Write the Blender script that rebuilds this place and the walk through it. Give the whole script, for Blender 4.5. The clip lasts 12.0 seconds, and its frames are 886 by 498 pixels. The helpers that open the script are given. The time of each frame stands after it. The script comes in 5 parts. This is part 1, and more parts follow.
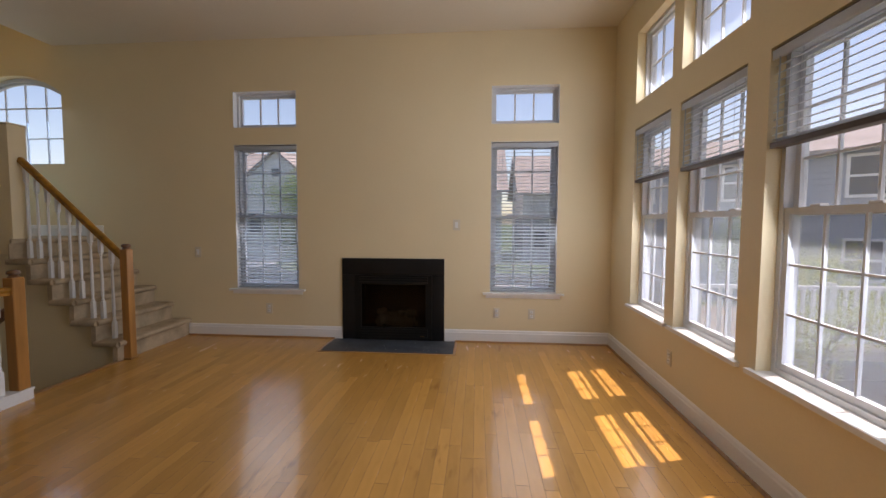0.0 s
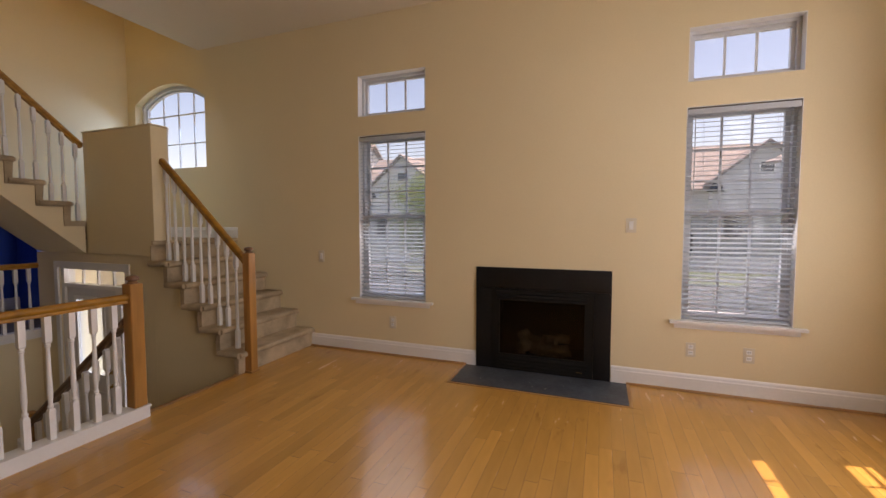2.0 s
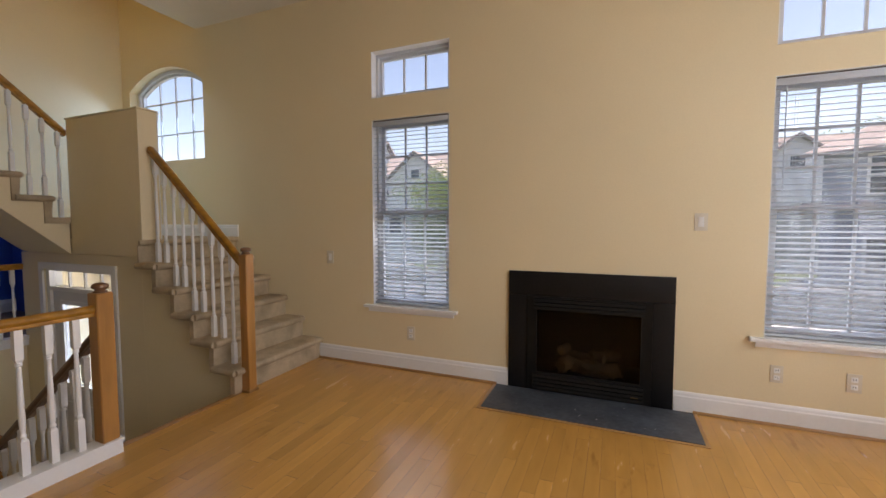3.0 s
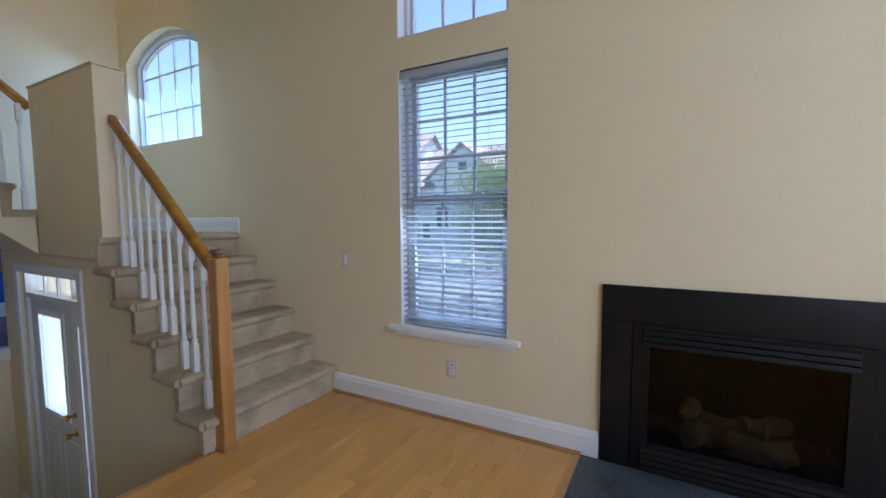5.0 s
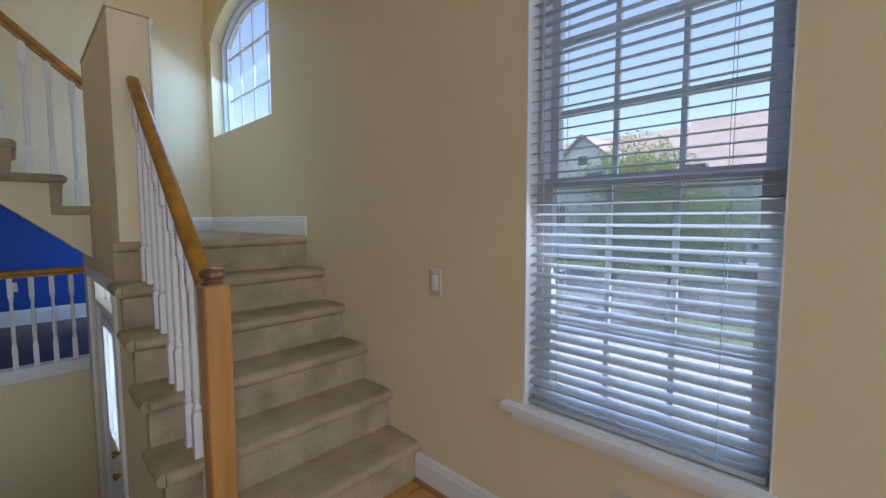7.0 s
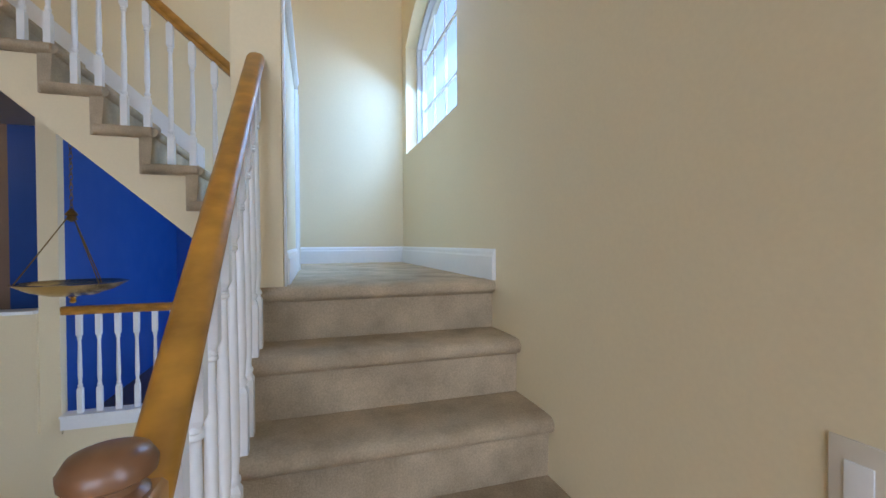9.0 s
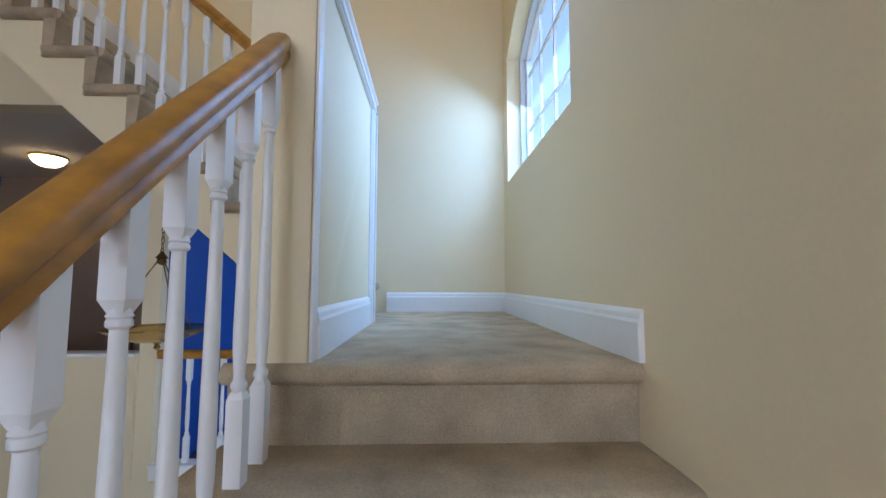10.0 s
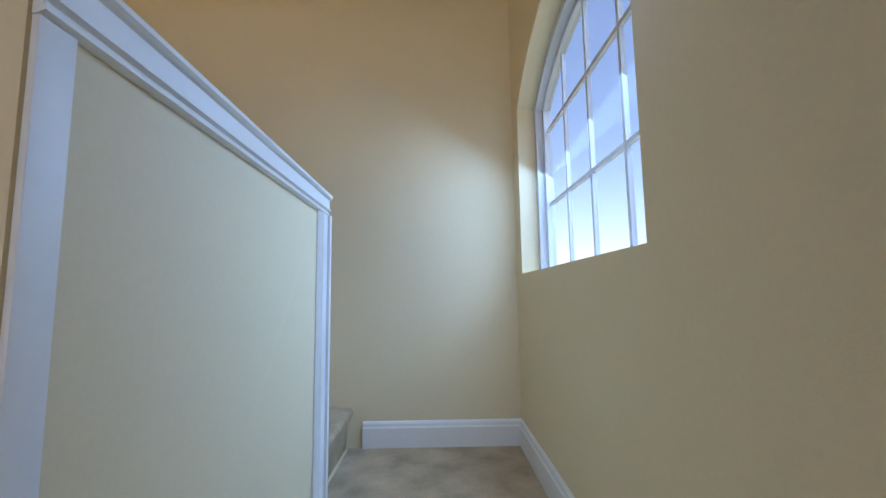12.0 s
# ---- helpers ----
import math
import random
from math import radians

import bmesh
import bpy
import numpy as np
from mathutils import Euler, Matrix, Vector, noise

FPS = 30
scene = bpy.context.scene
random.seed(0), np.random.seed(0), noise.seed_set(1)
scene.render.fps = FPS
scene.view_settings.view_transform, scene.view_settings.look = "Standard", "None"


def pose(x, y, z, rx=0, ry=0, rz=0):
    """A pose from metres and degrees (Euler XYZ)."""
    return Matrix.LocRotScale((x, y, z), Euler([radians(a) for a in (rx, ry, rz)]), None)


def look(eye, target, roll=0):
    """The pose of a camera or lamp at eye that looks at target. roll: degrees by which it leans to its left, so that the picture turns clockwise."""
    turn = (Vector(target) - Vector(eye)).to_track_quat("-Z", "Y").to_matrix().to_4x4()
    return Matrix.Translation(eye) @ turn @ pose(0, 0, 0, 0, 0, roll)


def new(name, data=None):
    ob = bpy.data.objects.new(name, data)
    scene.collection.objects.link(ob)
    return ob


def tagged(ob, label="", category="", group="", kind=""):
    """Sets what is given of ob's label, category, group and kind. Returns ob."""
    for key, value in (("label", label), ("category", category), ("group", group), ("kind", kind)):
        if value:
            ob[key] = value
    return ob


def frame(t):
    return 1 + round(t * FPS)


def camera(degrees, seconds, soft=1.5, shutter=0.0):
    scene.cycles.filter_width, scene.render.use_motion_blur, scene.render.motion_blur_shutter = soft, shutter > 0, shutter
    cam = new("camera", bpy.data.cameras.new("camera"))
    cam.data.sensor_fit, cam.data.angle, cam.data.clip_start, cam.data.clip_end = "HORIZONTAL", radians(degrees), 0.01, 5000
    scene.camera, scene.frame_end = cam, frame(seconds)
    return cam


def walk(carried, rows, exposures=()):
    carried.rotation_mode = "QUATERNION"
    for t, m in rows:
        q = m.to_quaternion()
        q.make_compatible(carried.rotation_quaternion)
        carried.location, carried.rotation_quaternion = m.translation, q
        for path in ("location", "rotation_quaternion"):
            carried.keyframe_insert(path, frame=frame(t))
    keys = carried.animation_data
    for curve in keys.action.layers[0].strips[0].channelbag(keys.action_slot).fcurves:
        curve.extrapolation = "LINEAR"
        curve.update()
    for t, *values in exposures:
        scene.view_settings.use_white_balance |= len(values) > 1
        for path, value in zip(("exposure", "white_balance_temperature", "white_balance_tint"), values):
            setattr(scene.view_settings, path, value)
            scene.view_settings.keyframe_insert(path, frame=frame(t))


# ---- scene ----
cam = camera(93.5, 12.0)
PATH = [
    (0, (-0.383, 1.274, 1.364), (-0.547, 3.264, 1.241), 0.2),
    (0.5, (-0.532, 1.503, 1.376), (-0.922, 3.461, 1.25), 0.1),
    (1, (-0.639, 1.723, 1.356), (-1.183, 3.645, 1.247), 0.1),
    (1.5, (-0.733, 1.978, 1.355), (-1.378, 3.868, 1.245), 0.0),
    (2, (-0.851, 2.208, 1.346), (-1.56, 4.075, 1.233), 0.0),
    (2.5, (-0.993, 2.447, 1.348), (-1.747, 4.296, 1.233), 0.0),
    (2.7, (-1.065, 2.543, 1.346), (-1.821, 4.391, 1.226), 0.0),
    (4.5, (-1.501, 3.439, 1.292), (-2.399, 5.221, 1.153), -0.4),
    (5, (-1.633, 3.706, 1.31), (-2.601, 5.45, 1.16), -0.4),
    (5.5, (-1.813, 3.961, 1.298), (-2.872, 5.65, 1.147), -0.2),
    (6, (-1.984, 4.225, 1.301), (-3.16, 5.836, 1.152), -0.3),
    (6.5, (-2.164, 4.444, 1.321), (-3.431, 5.984, 1.167), -0.1),
    (7, (-2.37, 4.673, 1.309), (-3.762, 6.101, 1.16), -0.2),
    (7.5, (-2.585, 4.857, 1.338), (-4.113, 6.139, 1.193), -0.2),
    (7.7, (-2.696, 4.909, 1.348), (-4.257, 6.15, 1.2), -0.1),
    (9.3, (-3.525, 5.395, 1.348), (-5.489, 5.780, 1.376), -0.3),
    (9.5, (-3.645, 5.445, 1.362), (-5.628, 5.701, 1.431), -0.2),
    (10, (-3.921, 5.494, 1.388), (-5.913, 5.558, 1.552), 0.1),
    (10.5, (-4.131, 5.53, 1.565), (-6.115, 5.663, 1.778), -1.4),
    (11, (-4.287, 5.588, 1.694), (-6.276, 5.598, 1.901), -0.8),
    (11.5, (-4.429, 5.603, 1.791), (-6.415, 5.537, 2.018), -0.6),
    (12, (-4.578, 5.593, 1.969), (-6.566, 5.621, 2.186), -0.8),
]
walk(cam, [(t, look(eye, target, roll)) for t, eye, target, roll in PATH],
     [(0.0, 0.69, 7250, 24), (1.5, 0.82, 8500, 32), (2.7, 1.12, 8000, 26), (4.5, 1.30, 5600, 16), (5.5, 1.42, 5550, 16), (6.5, 1.36, 5850, 18), (7.0, 1.18, 6250, 17), (7.5, 1.08, 8200, 24), (9.3, 1.95, 5700, 16), (10.0, 1.74, 5750, 18), (11.0, 1.46, 6000, 20), (12.0, 1.10, 6300, 20)])
SUN, SKY = 3.8, 0.14
LAMP_SIDE, LAMP_FRONT, LAMP_ARCH, LAMP_DOOR, FILL_DINING = 7.0, 4.0, 140, 12, 8
LAMP_SILL, FILL_UPPER = 6.4, 6.0

# ---- world, sun, window light ----
YW, XR, XL = 6.02, 1.095, -6.815          # fireplace wall, window wall, landing end wall
YB, CEIL, TOP = -1.2, 3.48, 5.7           # wall behind, living room ceiling, stairwell ceiling
R, RUN = 0.1992, 0.2200                   # riser and tread of the flight up
LZ, FZ = 6 * R, -7 * R                    # landing and foyer floor
WT = 0.17                                 # outer wall thickness
SUN_TO = Vector((0.412, 0.115, 1.0)).normalized()

world = bpy.data.worlds.new("sky")
scene.world = world
world.use_nodes = True
wn = world.node_tree.nodes
sky = wn.new("ShaderNodeTexSky")
sky.sky_type = 'NISHITA'
sky.sun_disc = False
sky.sun_elevation = radians(65)
sky.sun_rotation = radians(76)
wn["Background"].inputs[1].default_value = SKY
world.node_tree.links.new(sky.outputs[0], wn["Background"].inputs[0])

sun = new("sun", bpy.data.lights.new("sun", 'SUN'))
sun.data.energy, sun.data.angle, sun.data.color = SUN, radians(0.35), (1.0, 0.95, 0.87)
sun.matrix_world = look(SUN_TO * 30, (0, 0, 0))


def window_light(x, y, z, w, h, target, power, tint=(0.74, 0.87, 1.0)):
    """An added area lamp for the sky's light at a window."""
    la = bpy.data.lights.new("window_light", 'AREA')
    la.shape, la.size, la.size_y, la.energy, la.color = 'RECTANGLE', w, h, power, tint
    ob = new("window_light", la)
    ob.matrix_world = look((x, y, z), target)
    return ob


for wy in (5.04, 4.14, 3.205, 2.285):
    window_light(XR + 0.072, wy, 1.36, 0.62, 1.54, (XR - 1, wy, 1.06), LAMP_SIDE)
    window_light(XR + 0.072, wy, 2.76, 0.62, 0.58, (XR - 1, wy, 2.26), LAMP_SIDE * 0.5)
for wx in (-2.868, 0.158):
    window_light(wx, YW - 0.006, 1.45, 0.70, 1.58, (wx, YW - 1, 1.15), LAMP_FRONT)
window_light(-5.70, 8.2, 5.5, 3.0, 3.0, (-6.07, YW, 2.6), LAMP_ARCH, (0.32, 0.60, 1.0))
window_light(-6.07, YW + 0.16, 2.58, 1.15, 0.90, (-5.95, YW - 1, 1.1), LAMP_SILL, (0.32, 0.60, 1.0))
window_light(-6.05, 5.75, -0.2, 1.2, 2.0, (-6.05, 4.0, -0.4), LAMP_DOOR)
# Fill lamp at an assumed, unseen opening, to brighten the blue room.
window_light(-8.5, 6.45, 1.6, 1.4, 1.6, (-8.5, 5.0, 1.4), FILL_DINING)

# ---- materials ----
def mat(name, color, rough=0.6, metal=0.0, grain=0.0, gscale=30.0, stain=0.0, sscale=1.5, bump=0.0, bscale=200.0,
        spec=0.5, vary=0.0, coat=0.0, stretch=(1, 1, 1), coat_rough=0.12):
    """A procedural surface: colour broken up at two scales, fine relief, uneven gloss."""
    m = bpy.data.materials.new(name)
    m.use_nodes = True
    nt = m.node_tree
    n, l = nt.nodes, nt.links
    b = n["Principled BSDF"]
    b.inputs["Roughness"].default_value = rough
    b.inputs["Metallic"].default_value = metal
    b.inputs["Specular IOR Level"].default_value = spec
    b.inputs["Coat Weight"].default_value = coat
    b.inputs["Coat Roughness"].default_value = coat_rough
    tc = n.new("ShaderNodeTexCoord")
    mp = n.new("ShaderNodeMapping")
    mp.inputs["Scale"].default_value = stretch
    l.new(tc.outputs["Object"], mp.inputs[0])
    col = None

    def noise_tex(scale, detail=4.0):
        t = n.new("ShaderNodeTexNoise")
        t.inputs["Scale"].default_value = scale
        t.inputs["Detail"].default_value = detail
        l.new(mp.outputs[0], t.inputs["Vector"])
        return t

    def mult(src, fac_out, amount):
        mr = n.new("ShaderNodeMapRange")
        mr.inputs[1].default_value, mr.inputs[2].default_value = 0.3, 0.7
        mr.inputs[3].default_value, mr.inputs[4].default_value = 1 - amount, 1 + amount * 0.6
        l.new(fac_out, mr.inputs[0])
        mx = n.new("ShaderNodeMix")
        mx.data_type, mx.blend_type = 'RGBA', 'MULTIPLY'
        mx.inputs[0].default_value = 1.0
        if src is None:
            mx.inputs[6].default_value = (*color, 1)
        else:
            l.new(src, mx.inputs[6])
        l.new(mr.outputs[0], mx.inputs[7])
        return mx.outputs[2]
    if grain:
        col = mult(col, noise_tex(gscale).outputs[0], grain)
    if stain:
        col = mult(col, noise_tex(sscale, 3.0).outputs[0], stain)
    if vary:
        oi = n.new("ShaderNodeObjectInfo")
        mr0 = n.new("ShaderNodeMapRange")
        mr0.inputs[3].default_value, mr0.inputs[4].default_value = 0.3, 0.7
        l.new(oi.outputs["Random"], mr0.inputs[0])
        col = mult(col, mr0.outputs[0], vary)
    if col is None:
        b.inputs["Base Color"].default_value = (*color, 1)
    else:
        l.new(col, b.inputs["Base Color"])
    if bump:
        bp = n.new("ShaderNodeBump")
        bp.inputs["Strength"].default_value = bump
        bp.inputs["Distance"].default_value = 0.01
        l.new(noise_tex(bscale).outputs[0], bp.inputs["Height"])
        l.new(bp.outputs[0], b.inputs["Normal"])
    rr = n.new("ShaderNodeMapRange")
    rr.inputs[3].default_value, rr.inputs[4].default_value = max(rough - 0.06, 0.02), min(rough + 0.08, 1)
    l.new(noise_tex(6.0).outputs[0], rr.inputs[0])
    l.new(rr.outputs[0], b.inputs["Roughness"])
    return m


def glass_mat(name, tint=(1, 1, 1), rough=0.0, clear=0.93, gloss=0.035, haze=0.0):
    """Thin window glass: mostly clear, with a mirror part that grows at a slant."""
    m = bpy.data.materials.new(name)
    m.use_nodes = True
    n, l = m.node_tree.nodes, m.node_tree.links
    out = n["Material Output"]
    n.remove(n["Principled BSDF"])
    tr, gl, mx = n.new("ShaderNodeBsdfTransparent"), n.new("ShaderNodeBsdfGlossy"), n.new("ShaderNodeMixShader")
    lw = n.new("ShaderNodeLayerWeight")
    lw.inputs[0].default_value = 0.5
    pw, fr = n.new("ShaderNodeMath"), n.new("ShaderNodeMath")
    pw.operation, fr.operation = 'POWER', 'MULTIPLY_ADD'
    pw.inputs[1].default_value = 3.5
    fr.inputs[1].default_value, fr.inputs[2].default_value = gloss * 12, gloss
    l.new(lw.outputs["Facing"], pw.inputs[0])
    l.new(pw.outputs[0], fr.inputs[0])
    tr.inputs[0].default_value = (clear * tint[0], clear * tint[1], clear * tint[2], 1)
    gl.inputs["Roughness"].default_value = rough
    l.new(fr.outputs[0], mx.inputs[0])
    l.new(tr.outputs[0], mx.inputs[1])
    l.new(gl.outputs[0], mx.inputs[2])
    # Pale translucent share that paints a bright haze over what lies behind.
    if haze:
        tl, md = n.new("ShaderNodeBsdfTranslucent"), n.new("ShaderNodeMixShader")
        tl.inputs[0].default_value = (0.8, 0.82, 0.85, 1)
        md.inputs[0].default_value = haze
        l.new(mx.outputs[0], md.inputs[1])
        l.new(tl.outputs[0], md.inputs[2])
        l.new(md.outputs[0], out.inputs[0])
    else:
        l.new(mx.outputs[0], out.inputs[0])
    return m


WALL = mat("wall_paint", (0.78, 0.665, 0.44), 0.62, grain=0.02, gscale=90, stain=0.03, sscale=0.9, bump=0.05, bscale=260)
WHITE = mat("white_trim_paint", (0.80, 0.80, 0.79), 0.38, grain=0.02, gscale=40, stain=0.03, sscale=3, bump=0.02, bscale=120)
CEILM = mat("ceiling_paint", (0.74, 0.68, 0.57), 0.85, grain=0.03, gscale=120, stain=0.03, sscale=0.7, bump=0.1, bscale=180)
CARPET = mat("beige_carpet", (0.575, 0.455, 0.308), 0.97, grain=0.14, gscale=170, stain=0.27, sscale=6, bump=0.8, bscale=320, spec=0.1)
OAK = mat("oak_wood", (0.45, 0.21, 0.056), 0.34, grain=0.22, gscale=22, stain=0.12, sscale=5, bump=0.04, bscale=60, coat=0.3, stretch=(1, 1, 0.12))
OAKRAIL = mat("oak_handrail", (0.42, 0.19, 0.02), 0.42, grain=0.34, gscale=26, stain=0.20, sscale=6, bump=0.05, bscale=60, coat=0.15, stretch=(0.5, 0.5, 0.9))
DARKOAK = mat("dark_oak", (0.17, 0.075, 0.03), 0.35, grain=0.2, gscale=30, stain=0.1, sscale=5, coat=0.3, stretch=(0.2, 1, 0.2))
PLANK = mat("maple_plank", (0.62, 0.315, 0.078), 0.24, grain=0.09, gscale=6, stain=0.12, sscale=1.1, bump=0.02, bscale=5, vary=0.16, coat=0.30, stretch=(3, 0.5, 1), coat_rough=0.06)


def worn(m, patch, streak, stretch, dark):
    """Dark scuffs in loose patches, laid along the boards, that also dull the gloss."""
    n, l = m.node_tree.nodes, m.node_tree.links
    b = n["Principled BSDF"]
    tc, mp = n.new("ShaderNodeTexCoord"), n.new("ShaderNodeMapping")
    mp.inputs["Scale"].default_value = stretch
    geo = n.new("ShaderNodeNewGeometry")
    big, fine = n.new("ShaderNodeTexNoise"), n.new("ShaderNodeTexNoise")
    big.inputs["Scale"].default_value, fine.inputs["Scale"].default_value = patch, streak
    fine.inputs["Detail"].default_value = 6.0
    l.new(geo.outputs["Position"], big.inputs["Vector"])
    l.new(geo.outputs["Position"], mp.inputs[0])
    l.new(mp.outputs[0], fine.inputs["Vector"])
    r1, r2, mul = n.new("ShaderNodeMapRange"), n.new("ShaderNodeMapRange"), n.new("ShaderNodeMath")
    r1.inputs[1].default_value, r1.inputs[2].default_value = 0.52, 0.66
    r2.inputs[1].default_value, r2.inputs[2].default_value = 0.55, 0.68
    mul.operation = 'MULTIPLY'
    l.new(big.outputs[0], r1.inputs[0])
    l.new(fine.outputs[0], r2.inputs[0])
    l.new(r1.outputs[0], mul.inputs[0])
    l.new(r2.outputs[0], mul.inputs[1])
    mx = n.new("ShaderNodeMix")
    mx.data_type = 'RGBA'
    l.new(mul.outputs[0], mx.inputs[0])
    l.new(b.inputs["Base Color"].links[0].from_socket, mx.inputs[6])
    mx.inputs[7].default_value = (*dark, 1)
    l.new(mx.outputs[2], b.inputs["Base Color"])


worn(PLANK, 1.1, 7.0, (2.5, 0.6, 1), (0.30, 0.13, 0.03))
GAP = mat("floor_gap", (0.13, 0.06, 0.02), 0.8, grain=0.1)
SHOE = mat("floor_moulding", (0.36, 0.18, 0.06), 0.4, grain=0.2, gscale=20, stretch=(0.2, 1, 1))
BORDER = mat("hearth_border_wood", (0.46, 0.235, 0.075), 0.32, grain=0.14, gscale=14, stain=0.1, sscale=4, coat=0.2, stretch=(0.3, 3, 1))
BLACK = mat("black_slate_paint", (0.0105, 0.010, 0.0105), 0.45, grain=0.2, gscale=50, stain=0.25, sscale=4, bump=0.04, bscale=70, spec=0.25)
BLACKM = mat("black_metal", (0.007, 0.007, 0.007), 0.42, grain=0.1, gscale=80, bump=0.02, spec=0.25)
SLATE = mat("hearth_slate", (0.066, 0.076, 0.092), 0.45, grain=0.3, gscale=30, stain=0.35, sscale=5, bump=0.15, bscale=40, vary=0.05, spec=0.3)
CERAMIC = mat("fire_log", (0.20, 0.155, 0.095), 0.9, grain=0.4, gscale=40, stain=0.4, sscale=9, bump=0.5, bscale=40)
SOOT = mat("firebox_lining", (0.010, 0.009, 0.009), 0.9, grain=0.3, gscale=20, stain=0.3, sscale=4)
VINYL = mat("white_vinyl", (0.64, 0.66, 0.69), 0.4, grain=0.02, gscale=50, stain=0.02, sscale=4)
# Brown of the bottom rails, also used for the shadow gap above the blinds.
BROWNRAIL_GAP = mat("brown_rail_and_gap", (0.075, 0.05, 0.042), 0.5, grain=0.1)
# White slats in sun: the sun's glow is put into a lighter, see-through copy.
SLAT_SUNLIT = mat("slat_sun_toned", (0.80, 0.82, 0.84), 0.45, grain=0.02, gscale=60, stain=0.03, sscale=4)


def see_through(m, tint, share_):
    """Lets part of the light pass through a thin slat or leaf."""
    sn, sl_ = m.node_tree.nodes, m.node_tree.links
    stl, smx = sn.new("ShaderNodeBsdfTranslucent"), sn.new("ShaderNodeMixShader")
    stl.inputs[0].default_value = (*tint, 1)
    smx.inputs[0].default_value = share_
    sl_.new(sn["Principled BSDF"].outputs[0], smx.inputs[1])
    sl_.new(stl.outputs[0], smx.inputs[2])
    sl_.new(smx.outputs[0], sn["Material Output"].inputs[0])


see_through(SLAT_SUNLIT, (0.90, 0.93, 0.97), 0.65)
# The same white slats with bluish shade mixed into the colour.
SLAT_SHADED = mat("slat_shade_toned", (0.46, 0.505, 0.55), 0.45, grain=0.02, gscale=60, stain=0.03, sscale=4)
BRASS = mat("brass", (0.62, 0.42, 0.14), 0.22, metal=1.0, grain=0.1, gscale=40, stain=0.12, sscale=6)
DARKBRASS = mat("aged_brass", (0.25, 0.17, 0.07), 0.4, metal=1.0, grain=0.2, gscale=40)
PLATE = mat("switch_plate", (0.66, 0.60, 0.49), 0.4, grain=0.02, gscale=30)
SLOT = mat("slot", (0.03, 0.03, 0.03), 0.7)
BLUE = mat("blue_paint", (0.006, 0.070, 0.36), 0.55, grain=0.03, gscale=80, stain=0.04, sscale=1.2, bump=0.05, bscale=240)
DARKWOOD = mat("dark_wood_floor", (0.055, 0.035, 0.025), 0.35, grain=0.3, gscale=12, stain=0.2, sscale=2, stretch=(0.2, 3, 1))
TILE = mat("foyer_tile", (0.42, 0.37, 0.30), 0.4, grain=0.1, gscale=12, stain=0.12, sscale=2)
DOORP = mat("door_paint", (0.70, 0.70, 0.70), 0.45, grain=0.02, gscale=40, stain=0.03, sscale=2)
# Hall wall and door are toned darker to hold the hall's shade.
DIMHALL = mat("dim_hall_taupe", (0.26, 0.175, 0.125), 0.6, grain=0.03, gscale=60, stain=0.05, sscale=1.2, bump=0.05, bscale=240)
DIMDOOR = mat("dim_hall_door", (0.20, 0.14, 0.11), 0.5, grain=0.03, gscale=40, stain=0.05, sscale=2)
GLASS = glass_mat("window_glass", haze=0.04)
FROST = mat("frosted_glass", (0.80, 0.89, 0.97), 0.5, bump=0.3, bscale=90)
FROST.node_tree.nodes["Principled BSDF"].inputs["Transmission Weight"].default_value = 0.9
FROST.node_tree.nodes["Principled BSDF"].inputs["IOR"].default_value = 1.1
DARKGLASS = glass_mat("fire_glass", (0.62, 0.60, 0.58), 0.05, gloss=0.016, haze=0.012)
# One screen in two copies, shaded and sunlit, with different painted haze.
SCREEN = glass_mat("insect_screen", (0.85, 0.87, 0.9), 0.5, gloss=0.004, haze=0.05)
SUNSCREEN = glass_mat("sunlit_insect_screen", (0.85, 0.87, 0.9), 0.5, gloss=0.004, haze=0.02)
CLEARGLASS = glass_mat("clear_window_glass", gloss=0.010)
SIDING_A = mat("pale_siding", (0.76, 0.77, 0.79), 0.7, grain=0.05, gscale=3, stain=0.05, sscale=0.5)
SIDING_B = mat("grey_siding", (0.33, 0.37, 0.43), 0.7, grain=0.05, gscale=3, stain=0.06, sscale=0.5)
ROOF = mat("roof_shingle", (0.37, 0.325, 0.31), 0.9, grain=0.25, gscale=14, stain=0.15, sscale=1, bump=0.4, bscale=20)
PANE = mat("far_window", (0.05, 0.07, 0.09), 0.08, stain=0.3, sscale=2)
ASPHALT = mat("asphalt", (0.07, 0.07, 0.072), 0.9, grain=0.2, gscale=40, stain=0.2, sscale=0.4)
LAWN = mat("lawn", (0.09, 0.14, 0.03), 0.95, grain=0.35, gscale=16, stain=0.3, sscale=0.5, bump=0.5, bscale=60)
CONCRETE = mat("concrete", (0.42, 0.41, 0.39), 0.85, grain=0.1, gscale=30, stain=0.12, sscale=1)
LEAF = mat("leaf", (0.12, 0.185, 0.04), 0.6, grain=0.4, gscale=4, vary=0.3)
LEAFY = mat("yellow_leaf", (0.34, 0.38, 0.06), 0.6, grain=0.4, gscale=5)
see_through(LEAF, (0.24, 0.34, 0.06), 0.5)
see_through(LEAFY, (0.46, 0.50, 0.08), 0.5)
BARK = mat("bark", (0.10, 0.07, 0.05), 0.95, grain=0.35, gscale=12, bump=0.8, bscale=20)
CARW = mat("car_paint", (0.62, 0.63, 0.65), 0.2, coat=0.5)
RUBBER = mat("rubber", (0.02, 0.02, 0.02), 0.8)
DECKM = mat("deck_board", (0.30, 0.25, 0.20), 0.8, grain=0.2, gscale=8, vary=0.2)


